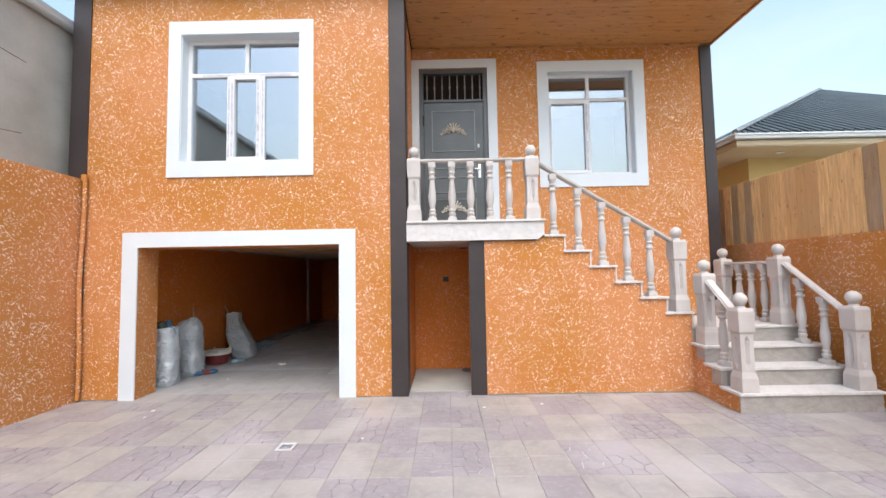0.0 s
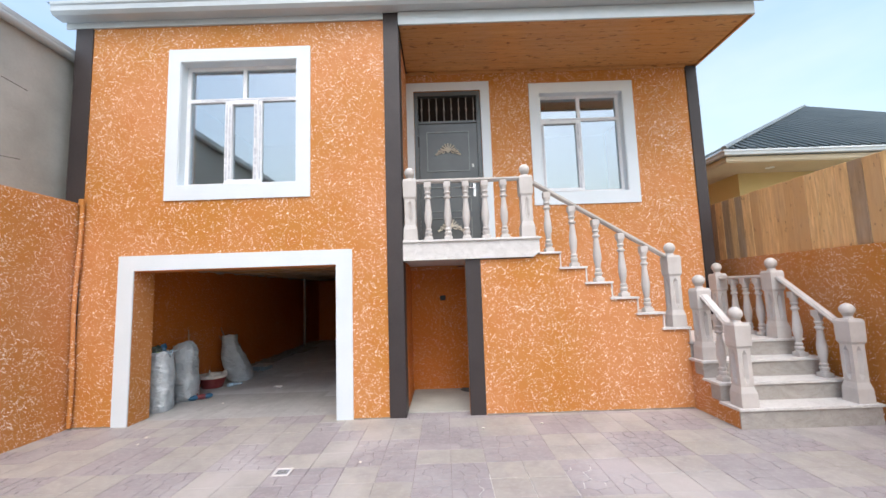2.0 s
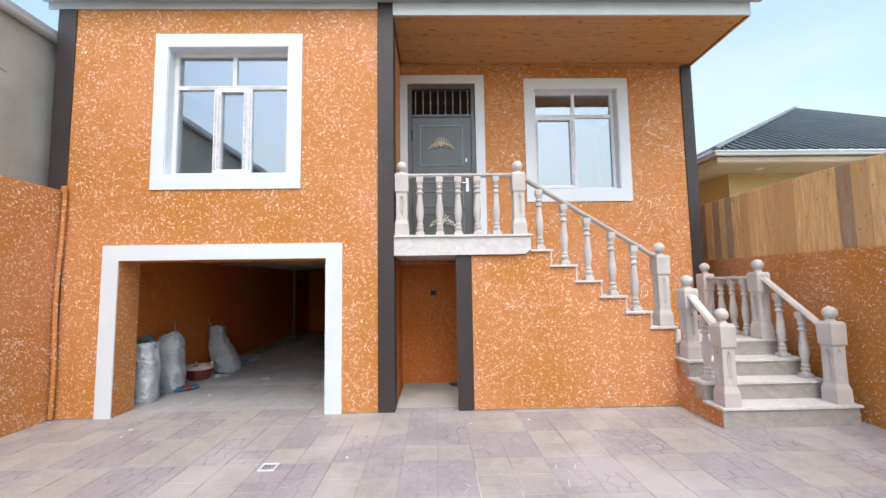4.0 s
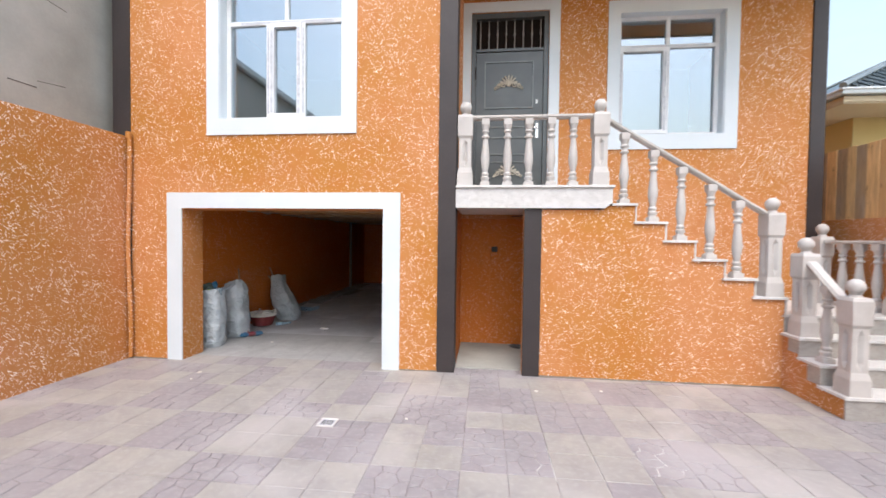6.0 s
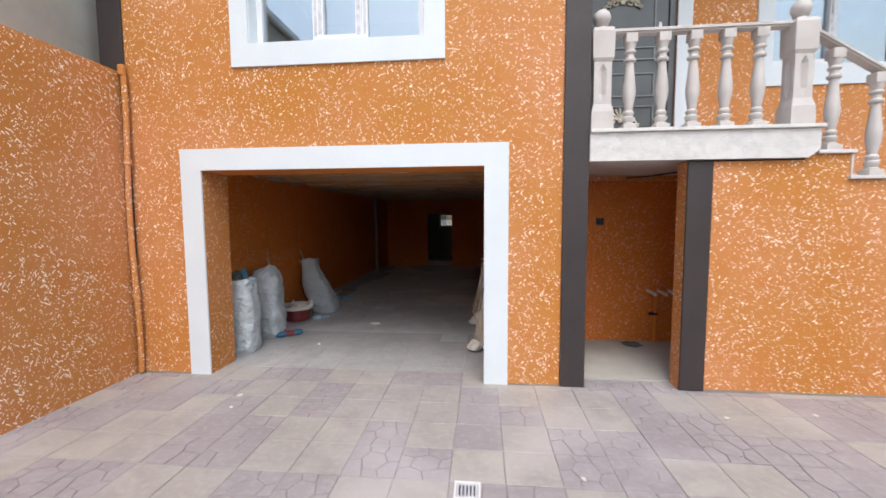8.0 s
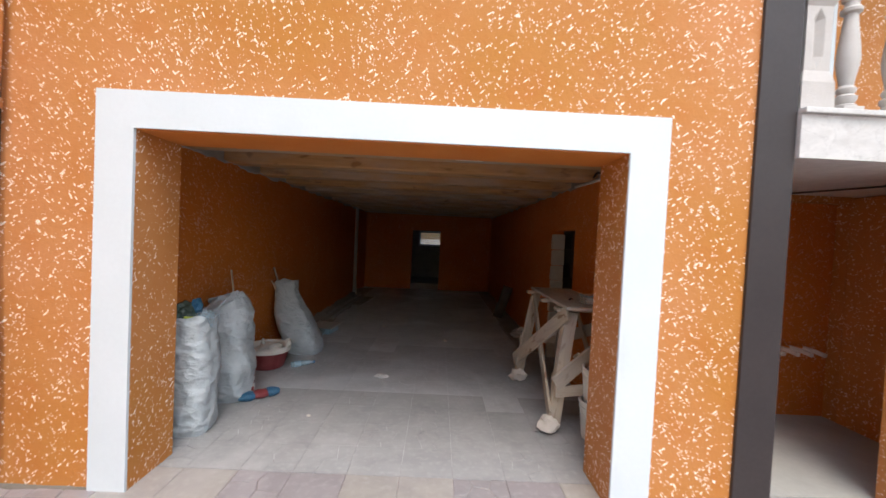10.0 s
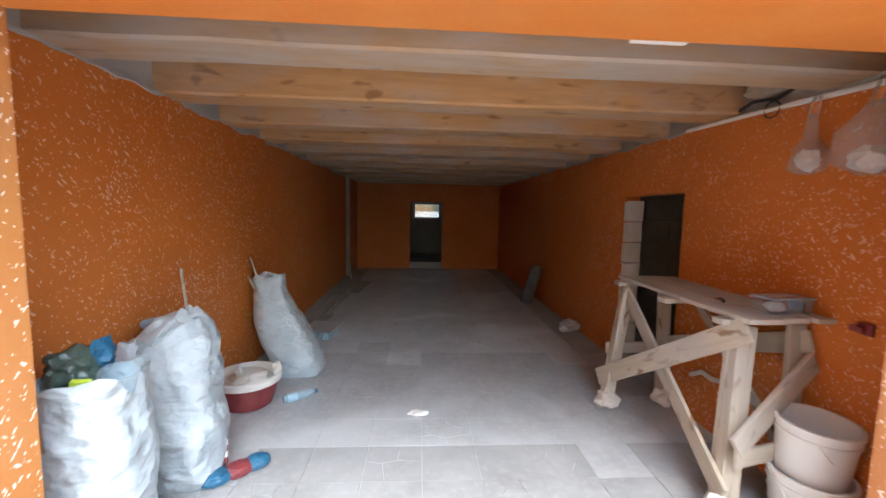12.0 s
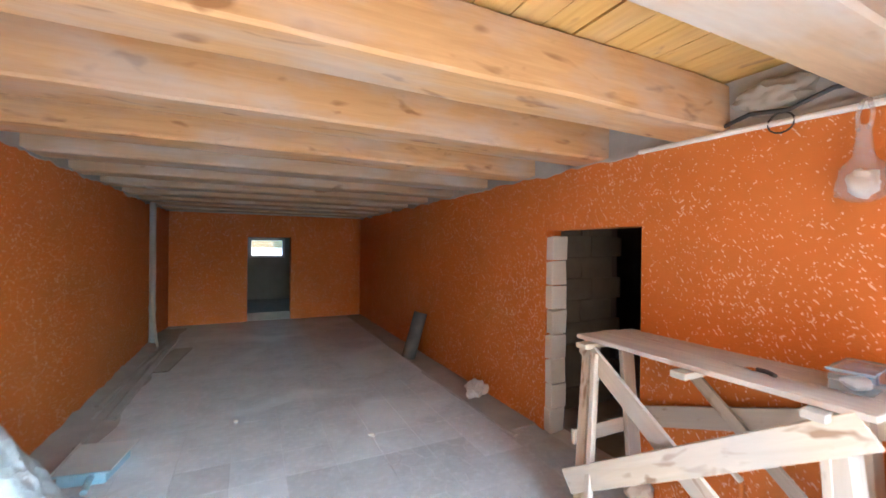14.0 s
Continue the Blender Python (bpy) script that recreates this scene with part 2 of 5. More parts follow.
SOFFIT_WOOD = make_wood("varnished_pine", (0.54, 0.285, 0.105), (0.42, 0.20, 0.065), (0.18, 0.065, 0.02), 0.35)
FENCE_WOOD = make_wood("raw_pine", (0.90, 0.60, 0.27), (0.52, 0.31, 0.13), (0.14, 0.07, 0.03), 0.65, 0.10, 0.85, 1.5, 0.66)
FENCE_GREY = make_wood("weathered_pine", (0.52, 0.35, 0.19), (0.27, 0.18, 0.10), (0.10, 0.06, 0.03), 0.75, 0.3, 0.8, 1.2, 0.66)
BEAM_WOOD = make_wood("dusty_beam_wood", (0.57, 0.335, 0.14), (0.43, 0.235, 0.09), (0.24, 0.105, 0.03), 0.7, 0.5, 0.45, 0.65, 0.615)
BEAM_OLD = make_wood("grey_dusty_beam_wood", (0.47, 0.32, 0.185), (0.37, 0.255, 0.15), (0.22, 0.12, 0.05), 0.8, 0.7, 0.5, 0.55, 0.66)
PLANK_WOOD = make_wood("ceiling_plank_wood", (0.70, 0.45, 0.14), (0.54, 0.31, 0.08), (0.34, 0.19, 0.07), 0.6, 0.2, 0.45, 1.0, 0.68)
SCRAP_WOOD = make_wood("plaster_stained_wood", (0.57, 0.505, 0.40), (0.44, 0.375, 0.285), (0.22, 0.13, 0.07), 0.8, 0.8)
SCRAP_TOP = make_wood("plaster_smeared_plank", (0.60, 0.56, 0.49), (0.47, 0.42, 0.36), (0.36, 0.25, 0.19), 0.85, 1.0, 0.4, 0.8, 0.64)
PAVE_BEIGE = make_paving("beige_paving", (0.325, 0.308, 0.268), (0.385, 0.363, 0.325), (0.325, 0.308, 0.30))
PAVE_PINK = make_paving("pink_paving", (0.258, 0.23, 0.241), (0.31, 0.28, 0.289), (0.31, 0.293, 0.298))
# real dust, its tones also graded with depth to counter the light falloff
DUST_LIFTED = make_paving("dusty_tile_lifted", (0.55, 0.567, 0.577), (0.58, 0.597, 0.607), (0.565, 0.582, 0.594))
DUST_DIMMED = make_paving("dusty_tile_dimmed", (0.325, 0.33, 0.333), (0.36, 0.365, 0.368), (0.345, 0.35, 0.353))
DUST_MIDTONE = make_paving("dusty_tile_midtone", (0.455, 0.467, 0.475), (0.485, 0.497, 0.505), (0.47, 0.482, 0.491))
MORTAR = make_mortar()
CONCRETE = make_plain("grey_render", (0.31, 0.315, 0.285), (0.47, 0.47, 0.435), 1.3, 0.9, 0.35, 30)
RAW_CONCRETE = make_plain("raw_concrete", (0.36, 0.35, 0.33), (0.46, 0.45, 0.43), 4, 0.95, 0.4, 45)
# side-room blocks with the room's darkness in their colour; also the grimy mortar
SHADE_BLOCK_GRIME = make_plain("shade_dark_block_and_grime", (0.15, 0.135, 0.11), (0.21, 0.19, 0.16), 5, 0.95, 0.5, 70, local=True)
LIMESTONE = make_plain("limestone_block", (0.56, 0.53, 0.46), (0.66, 0.63, 0.56), 5, 0.95, 0.5, 70, local=True)
# low albedo carries the dimness of the back rooms; also dark render scars
DARK_BLOCK = make_plain("dimmed_block_and_scar", (0.10, 0.09, 0.08), (0.14, 0.13, 0.115), 5, 0.95, 0.5, 70)
EARTH = make_plain("dusty_earth", (0.30, 0.26, 0.21), (0.38, 0.34, 0.28), 0.3, 0.95, 0.3, 12)
GUTTER = make_plain("pale_painted_metal", (0.42, 0.47, 0.49), (0.50, 0.55, 0.57), 1.5, 0.4, 0.02, 20, 0.1)
ROOF_GREEN = make_plain("dark_green_sheet_metal", (0.085, 0.11, 0.11), (0.12, 0.145, 0.145), 1.0, 0.4, 0.03, 15, 0.3)
HIP = make_plain("grey_green_ridge_metal", (0.17, 0.20, 0.20), (0.22, 0.25, 0.25), 1.0, 0.45, 0.03, 15, 0.2)
YELLOW_WALL = make_plain("yellow_render", (0.52, 0.42, 0.19), (0.57, 0.46, 0.23), 1.0, 0.85, 0.15, 30)
CREAM = make_plain("cream_cornice", (0.46, 0.40, 0.28), (0.52, 0.46, 0.33), 2, 0.7, 0.05, 30)
SACK = make_sack()
GLASS = make_glass()
RED_PLASTIC = make_plain("dusty_red_plastic", (0.17, 0.02, 0.025), (0.25, 0.06, 0.06), 8, 0.45, 0.1, 60)
WHITE_PLASTIC = make_plain("dusty_white_plastic", (0.78, 0.79, 0.77), (0.84, 0.85, 0.83), 6, 0.4, 0.1, 50)
BLUE_PLASTIC = make_plain("blue_plastic", (0.02, 0.10, 0.20), (0.04, 0.15, 0.26), 10, 0.45, 0.1, 60)
PALE_BLUE = make_plain("pale_blue_plastic", (0.28, 0.45, 0.56), (0.4, 0.55, 0.63), 10, 0.4, 0.1, 60)
GREEN_PLASTIC = make_plain("green_film", (0.045, 0.075, 0.06), (0.10, 0.13, 0.11), 14, 0.2, 0.5, 40)
PLASTER = make_plain("dry_plaster", (0.66, 0.62, 0.56), (0.76, 0.73, 0.68), 10, 0.9, 0.5, 60)
PAPER = make_plain("white_paper", (0.74, 0.73, 0.71), (0.66, 0.65, 0.63), 12, 0.8, 0.2, 60)
GREY_PIPE = make_plain("grey_plastic_pipe", (0.36, 0.37, 0.37), (0.45, 0.46, 0.45), 5, 0.5, 0.05, 60)
DARK_ROLL = make_plain("grey_felt_roll", (0.08, 0.08, 0.077), (0.125, 0.12, 0.115), 8, 0.8, 0.3, 80)
CLEAR_BAG = make_clear("thin_clear_film", (0.68, 0.68, 0.67), 0.26)
CLEAR_FILM = make_clear("thin_clear_plastic", (0.45, 0.58, 0.66), 0.28, 0.06)
CLEAR_BOTTLE = make_clear("clear_bottle", (0.55, 0.72, 0.82), 0.45, 0.08)
LIME = make_plain("lime_plastic", (0.45, 0.6, 0.04), (0.5, 0.64, 0.08), 10, 0.4, 0.05)
# opaque, matte, near-black brown for the door's transom pane
DARK_PANE = make_plain("dark_brown_void", (0.012, 0.009, 0.008), (0.022, 0.016, 0.014), 6, 0.9, 0.0, 60, 0.0, 0.1)
BAR_IRON = make_plain("worn_grey_bar", (0.26, 0.24, 0.22), (0.36, 0.34, 0.32), 12, 0.5, 0.05, 80, 0.2)
# lighter iron: highlights on the raised panel edges put into the colour
HIGHLIT_IRON = make_plain("highlit_moulding", (0.16, 0.17, 0.175), (0.24, 0.25, 0.25), 9, 0.35, 0.05, 80, 0.4)
BLACK = make_plain("black_plastic", (0.02, 0.02, 0.02), (0.03, 0.03, 0.03), 10, 0.5, 0.05)

# ---- mesh helpers ----


def mesh_of(name, bm, mat, smooth=False):
    me = bpy.data.meshes.new(name)
    bmesh.ops.recalc_face_normals(bm, faces=bm.faces)
    bm.to_mesh(me)
    bm.free()
    me.materials.append(mat)
    if smooth:
        me.polygons.foreach_set("use_smooth", [True] * len(me.polygons))
        me.set_sharp_from_angle(angle=radians(38))
    return me


def solid(name, bm, mat, label="", category="", group="", kind="", smooth=False, at=None):
    ob = new(name, mesh_of(name, bm, mat, smooth))
    if at is not None:
        ob.matrix_basis = ORIGIN @ at
    return tagged(ob, label, category, group, kind)


ORIGIN = Matrix.Identity(4)      # where the things of a space are laid out from


def thing(name, at, label, category, group=""):
    ob = new(name)
    ob.empty_display_size = 0.1
    ob.matrix_basis = ORIGIN @ at if isinstance(at, Matrix) else ORIGIN @ Matrix.Translation(at)
    return tagged(ob, label, category, group)


def part(name, bm, mat, parent, label="", smooth=False, at=None):
    ob = new(name, bm if isinstance(bm, bpy.types.Mesh) else mesh_of(name, bm, mat, smooth))
    ob.parent = parent
    if at is not None:
        ob.matrix_basis = at
    if label:
        ob["label"] = label
    return ob


def box(x0, x1, y0, y1, z0, z1, bevel=0.0, bm=None):
    bm = bm or bmesh.new()
    m = Matrix.LocRotScale(((x0 + x1) / 2, (y0 + y1) / 2, (z0 + z1) / 2), None, (abs(x1 - x0), abs(y1 - y0), abs(z1 - z0)))
    made = bmesh.ops.create_cube(bm, size=1.0, matrix=m)
    if bevel:
        edges = list({e for v in made["verts"] for e in v.link_edges})
        bmesh.ops.bevel(bm, geom=edges, offset=bevel, segments=2, affect="EDGES", profile=0.6)
    return bm


def board(length, width, thick, bevel=0.003, wobble=0.0, seed=0):
    """A board along local x, from 0 to length, centred in y and z."""
    bm = box(0, length, -width / 2, width / 2, -thick / 2, thick / 2)
    if wobble:
        long_edges = [e for e in bm.edges if abs(e.verts[0].co.x - e.verts[1].co.x) > length * 0.5]
        bmesh.ops.subdivide_edges(bm, edges=long_edges, cuts=9, use_grid_fill=True)
        for v in bm.verts:
            p = noise.noise_vector(Vector((v.co.x * 2.3 + seed, v.co.y * 5, v.co.z * 5)))
            v.co += Vector((0, p.y, p.z)) * wobble
    if bevel:
        sharp = [e for e in bm.edges if len(e.link_faces) == 2 and e.calc_face_angle(0) > 1.0]
        bmesh.ops.bevel(bm, geom=sharp, offset=bevel, segments=1, affect="EDGES")
    return bm


def along(a, b, up=(0, 0, 1)):
    """A pose at a whose x axis points to b."""
    a, b = Vector(a), Vector(b)
    x = (b - a).normalized()
    y = Vector(up).cross(x)
    y = y.normalized() if y.length > 1e-4 else Vector((0, 1, 0))
    z = x.cross(y)
    m = Matrix((x, y, z)).transposed().to_4x4()
    m.translation = a
    return m


def lathe(profile, segments=16, bm=None, centre=(0, 0, 0), squash=1.0):
    """A turned solid about z from (radius, height) pairs."""
    bm = bm or bmesh.new()
    cx, cy, cz = centre
    rings = []
    for r, z in profile:
        if r < 1e-5:
            rings.append([bm.verts.new((cx, cy, cz + z))])
        else:
            rings.append([bm.verts.new((cx + r * math.cos(math.tau * i / segments), cy + squash * r * math.sin(math.tau * i / segments), cz + z)) for i in range(segments)])
    for a, b in zip(rings, rings[1:]):
        for i in range(segments):
            j = (i + 1) % segments
            if len(a) == 1 and len(b) > 1:
                bm.faces.new((a[0], b[i], b[j]))
            elif len(b) == 1 and len(a) > 1:
                bm.faces.new((a[i], a[j], b[0]))
            elif len(a) > 1:
                bm.faces.new((a[i], a[j], b[j], b[i]))
    for ring, flip in ((rings[0], True), (rings[-1], False)):
        if len(ring) > 1:
            bm.faces.new(list(reversed(ring)) if flip else ring)
    return bm


def tube(points, radius, segments=8, bm=None):
    bm = bm or bmesh.new()
    pts = [Vector(p) for p in points]
    rings = []
    for i, p in enumerate(pts):
        d = (pts[min(i + 1, len(pts) - 1)] - pts[max(i - 1, 0)]).normalized()
        side = d.cross(Vector((0, 0, 1))) if abs(d.z) < 0.95 else d.cross(Vector((1, 0, 0)))
        side.normalize()
        up = side.cross(d)
        rings.append([bm.verts.new(p + radius * (side * math.cos(math.tau * k / segments) + up * math.sin(math.tau * k / segments))) for k in range(segments)])
    for a, b in zip(rings, rings[1:]):
        for k in range(segments):
            j = (k + 1) % segments
            bm.faces.new((a[k], a[j], b[j], b[k]))
    bm.faces.new(rings[0][::-1])
    bm.faces.new(rings[-1])
    return bm


def slab_with_holes(us, vs, holes, thick, put):
    """A wall of one skin: rectangle cut at us and vs, open in the holes (u0, u1, v0, v1). put(u, v, w) gives the place."""
    us, vs = sorted({*us, *(h[0] for h in holes), *(h[1] for h in holes)}), sorted({*vs, *(h[2] for h in holes), *(h[3] for h in holes)})

    def full(i, j):
        if not (0 <= i < len(us) - 1 and 0 <= j < len(vs) - 1):
            return False
        u, v = (us[i] + us[i + 1]) / 2, (vs[j] + vs[j + 1]) / 2
        return not any(h[0] < u < h[1] and h[2] < v < h[3] for h in holes)

    bm, made = bmesh.new(), {}

    def vert(i, j, w):
        if (i, j, w) not in made:
            made[i, j, w] = bm.verts.new(put(us[i], vs[j], thick * w))
        return made[i, j, w]

    for i in range(len(us) - 1):
        for j in range(len(vs) - 1):
            if not full(i, j):
                continue
            for w in (0, 1):
                bm.faces.new([vert(i, j, w), vert(i + 1, j, w), vert(i + 1, j + 1, w), vert(i, j + 1, w)])
            for di, dj, a, b in ((-1, 0, (0, 0), (0, 1)), (1, 0, (1, 0), (1, 1)), (0, -1, (0, 0), (1, 0)), (0, 1, (0, 1), (1, 1))):
                if not full(i + di, j + dj):
                    bm.faces.new([vert(i + a[0], j + a[1], 0), vert(i + b[0], j + b[1], 0), vert(i + b[0], j + b[1], 1), vert(i + a[0], j + a[1], 1)])
    return bm


def wall_xz(name, y, thick, us, vs, holes, mat, label):
    return solid(name, slab_with_holes(us, vs, holes, thick, lambda u, v, w: (u, y + w, v)), mat, label, "wall", kind="structure")


def wall_yz(name, x, thick, us, vs, holes, mat, label):
    return solid(name, slab_with_holes(us, vs, holes, thick, lambda u, v, w: (x + w, u, v)), mat, label, "wall", kind="structure")


def frame_xz(x0, x1, z0, z1, left, right, bottom, top, y0, y1, bevel=0.004):
    """A rectangular surround, butted end to end; a side of width 0 is left out."""
    bm = bmesh.new()
    if top:
        box(x0, x1, y0, y1, z1 - top, z1, 0, bm)
    if bottom:
        box(x0, x1, y0, y1, z0, z0 + bottom, 0, bm)
    zb, zt = z0 + bottom, z1 - top
    box(x0, x0 + left, y0, y1, zb, zt, 0, bm)
    box(x1 - right, x1, y0, y1, zb, zt, 0, bm)
    bmesh.ops.remove_doubles(bm, verts=bm.verts, dist=1e-5)
    return bm


# ---- the large structure ----
XL, XR = -4.84, 4.44          # outer sides of the house
FY = 5.27                     # front of the house
PY = 6.52                     # wall at the back of the porch
GL, GR, GB = -4.30, -0.87, 14.2   # inside of the garage
GARAGE = (-3.92, -1.31, -0.05, 1.94)
WIN1 = (-3.41, -1.83, 3.04, 4.78)
WIN2 = (1.765, 3.17, 3.09, 4.82)
DOOR = (-0.33, 0.79, 2.22, 4.90)

solid("ground", box(-300, 300, -300, 300, -0.3, -0.06), EARTH, "dry dusty earth reaching far around the yard", "ground", kind="structure")
wall_xz("wall_front", FY, 0.37, (XL, -0.45), (-0.05, 5.40), (GARAGE, WIN1), STUCCO, "orange stucco wall with pale flecks above garage")
wall_yz("wall_garage_left", XL, GL - XL, (FY + 0.37, GB), (-0.05, 2.05), (), INNER_STUCCO, "orange flecked stucco wall inside the garage")
wall_yz("wall_niche_left", -0.713, 0.263, (FY + 0.37, 6.64), (-0.05, 2.05), (), INNER_STUCCO, "orange stucco side wall of the niche")
wall_yz("wall_garage_right", GR, 0.155, (FY + 0.37, GB), (-0.05, 2.05), ((7.34, 8.21, -0.05, 1.60),), INNER_STUCCO, "orange flecked stucco wall with an unfinished doorway")
wall_xz("wall_garage_back", GB, 0.3, (XL, 3.0), (-0.05, 2.05), ((-3.04, -2.26, -0.05, 1.62),), INNER_STUCCO, "orange stucco wall at the far end of garage")
wall_yz("wall_upper_left", XL, 0.3, (FY + 0.37, 14.5), (2.05, 5.4), (), CONCRETE, "grey rendered side wall of the house")
wall_yz("wall_porch_side", -0.82, 0.37, (FY + 0.37, PY), (2.05, 5.22), (), STUCCO, "orange stucco side wall of the porch")
wall_xz("wall_porch", PY, 0.33, (-0.45, XR - 0.004), (1.9, 5.22), (WIN2, DOOR), STUCCO, "orange flecked stucco wall behind the porch")
wall_xz("wall_porch_lower", PY, 0.33, (1.2, XR - 0.004), (-0.05, 1.9), (), STUCCO, "orange stucco wall under the porch")
wall_xz("wall_niche_back", 6.64, 0.25, (-0.45, 1.2), (-0.05, 1.9), (), INNER_STUCCO, "orange stucco back wall of the under-stair niche")
wall_yz("wall_upper_right", XR - 0.3, 0.296, (PY + 0.33, 14.5), (-0.05, 5.4), (), STUCCO, "orange stucco side wall of the house")
wall_xz("wall_upper_back", 14.52, 0.25, (XL, XR), (2.0, 5.4), (), CONCRETE, "grey rendered back wall of the house")
bm = box(XL + 0.3, -0.824, FY + 0.37, PY + 0.33, 2.40, 2.55)
box(XL + 0.3, XR - 0.3, PY + 0.33, 14.52, 2.40, 2.55, 0, bm)
solid("upper_floor", bm, RAW_CONCRETE, "bare concrete floor slab of the upper rooms", "floor", kind="structure")
bm = box(XL + 0.3, -0.824, FY + 0.37, PY + 0.33, 5.265, 5.34)
box(XL + 0.3, XR - 0.3, PY + 0.33, 14.52, 5.265, 5.34, 0, bm)
solid("upper_ceiling", bm, WHITE_PAINT, "white ceiling of the upper rooms", "ceiling", kind="structure")
wall_xz("wall_room_partition", 9.6, 0.2, (XL + 0.3, XR - 0.3), (2.55, 5.23), (), WHITE_PAINT, "pale partition wall of the upper rooms")

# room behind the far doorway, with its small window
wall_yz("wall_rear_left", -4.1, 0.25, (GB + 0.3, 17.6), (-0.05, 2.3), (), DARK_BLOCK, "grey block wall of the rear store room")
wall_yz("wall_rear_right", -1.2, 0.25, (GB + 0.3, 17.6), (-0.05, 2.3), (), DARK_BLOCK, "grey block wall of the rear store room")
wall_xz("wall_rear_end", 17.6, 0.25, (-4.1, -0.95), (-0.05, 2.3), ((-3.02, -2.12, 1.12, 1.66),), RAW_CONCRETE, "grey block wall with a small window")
solid("ceiling_rear", box(-4.1, -0.95, GB + 0.3, 17.85, 2.3, 2.45), RAW_CONCRETE, "bare concrete ceiling of the store room", "ceiling", kind="structure")
solid("door_threshold", box(-3.036, -2.264, GB + 0.05, GB + 0.28, -0.004, 0.15, 0.006), RAW_CONCRETE, "pale concrete threshold of the far doorway", "threshold", kind="structure")
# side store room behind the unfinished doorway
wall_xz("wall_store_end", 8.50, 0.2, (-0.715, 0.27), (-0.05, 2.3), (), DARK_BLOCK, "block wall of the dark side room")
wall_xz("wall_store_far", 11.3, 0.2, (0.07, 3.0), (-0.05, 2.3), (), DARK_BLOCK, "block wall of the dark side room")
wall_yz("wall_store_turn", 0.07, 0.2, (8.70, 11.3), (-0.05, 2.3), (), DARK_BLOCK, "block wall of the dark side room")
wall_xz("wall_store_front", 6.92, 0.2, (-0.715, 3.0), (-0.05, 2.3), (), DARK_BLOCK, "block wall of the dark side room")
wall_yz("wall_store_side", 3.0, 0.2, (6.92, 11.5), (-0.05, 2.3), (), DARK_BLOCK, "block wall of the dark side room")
solid("ceiling_store", box(-0.715, 3.2, 6.92, 11.5, 2.3, 2.38), RAW_CONCRETE, "bare concrete ceiling of the side room", "ceiling", kind="structure")

# ceiling of the garage: planks over beams
bm = bmesh.new()
x = GL - 0.3
rng = random.Random(3)
while x < GR + 0.3:
    wdt = 0.135 + rng.random() * 0.03
    box(FY + 0.37, GB + 0.3, -x - wdt + 0.003, -x - 0.003, 2.296 + rng.random() * 0.008, 2.33, 0, bm)
    x += wdt
solid("ceiling", bm, PLANK_WOOD, "yellowish pine planks laid over the beams", "ceiling", kind="structure", at=pose(0, 0, 0, 0, 0, 90))
for side, x0, x1 in (("left", XL, GL - 0.02), ("right", GR + 0.02, -0.452)):
    solid("ceiling_edge_" + side, box(x0, x1, FY + 0.37, GB + 0.3, 2.052, 2.299), RAW_CONCRETE, "rough grey concrete between the beam ends", "wall", kind="structure")
solid("ceiling_edge_back", box(XL, GR + 0.37, GB + 0.02, GB + 0.3, 2.052, 2.299), RAW_CONCRETE, "rough grey concrete above the end wall", "wall", kind="structure")
BEAMS = [6.245 + 0.752 * i for i in range(11)]
for i, y in enumerate(BEAMS):
    b = board(GR - GL + 0.10, 0.245 + 0.012 * (i % 3), 0.243, 0.012, 0.012, i * 3.7)
    solid("ceiling_beam", b, BEAM_WOOD if 0 < i < 4 else BEAM_OLD, "thick dusty pine ceiling beam with dark knots", "beam", "ceiling beams", at=pose(GL - 0.05, y, 2.172, (i * 7) % 3 - 1))

# dark pilasters
def pilaster(x0, x1, y0, y1, z0, z1, label):
    return solid("pilaster", box(x0, x1, y0, y1, z0, z1, 0.006), DARK_PAINT, label, "pilaster", "dark pilasters", "structure")


pilaster(-0.645, -0.435, FY - 0.02, FY + 0.3, 0.0, 5.39, "tall dark brown painted pilaster at the porch corner")
pilaster(XL - 0.02, -4.625, FY - 0.02, FY + 0.3, 0.0, 5.39, "tall dark brown painted pilaster beside grey wall")
pilaster(4.265, XR + 0.01, PY - 0.02, PY + 0.3, 0.0, 5.2, "tall dark brown painted pilaster beside the fence")
pilaster(0.36, 0.56, FY - 0.012, FY + 0.012, 0.0, 1.95, "short dark brown painted post under the landing")
solid("wall_post", box(0.362, 0.558, FY + 0.0125, FY + 0.17, 0.0, 1.945), STUCCO, "orange stucco post body under the landing", "wall", kind="structure")

# white surrounds
def surround(name, bm, label):
    return solid(name, bm, WHITE_PAINT, label, "trim", kind="structure")


surround("trim_garage", frame_xz(-4.12, -1.10, 0.0, 2.135, 0.20, 0.21, 0.0, 0.195, FY - 0.018, FY + 0.0), "wide white painted band around the garage opening")
surround("trim_window_1", frame_xz(-3.572, -1.645, 2.85, 4.955, 0.165, 0.18, 0.20, 0.18, FY - 0.02, FY + 0.0), "wide white painted band around the window")
surround("trim_window_2", frame_xz(1.605, 3.345, 2.89, 4.975, 0.165, 0.175, 0.20, 0.18, PY - 0.02, PY + 0.0), "wide white painted band around the window")
surround("trim_door", frame_xz(-0.452, 0.94, 2.2, 5.04, 0.122, 0.15, 0.0, 0.14, PY - 0.02, PY + 0.0), "white painted band around the entrance door")
for nm, (x0, x1, z0, z1), y0 in (("reveal_window_1", WIN1, FY), ("reveal_window_2", WIN2, PY)):
    surround(nm, frame_xz(x0, x1, z0, z1, 0.012, 0.012, 0.012, 0.012, y0 - 0.002, y0 + 0.2), "white painted window reveal")
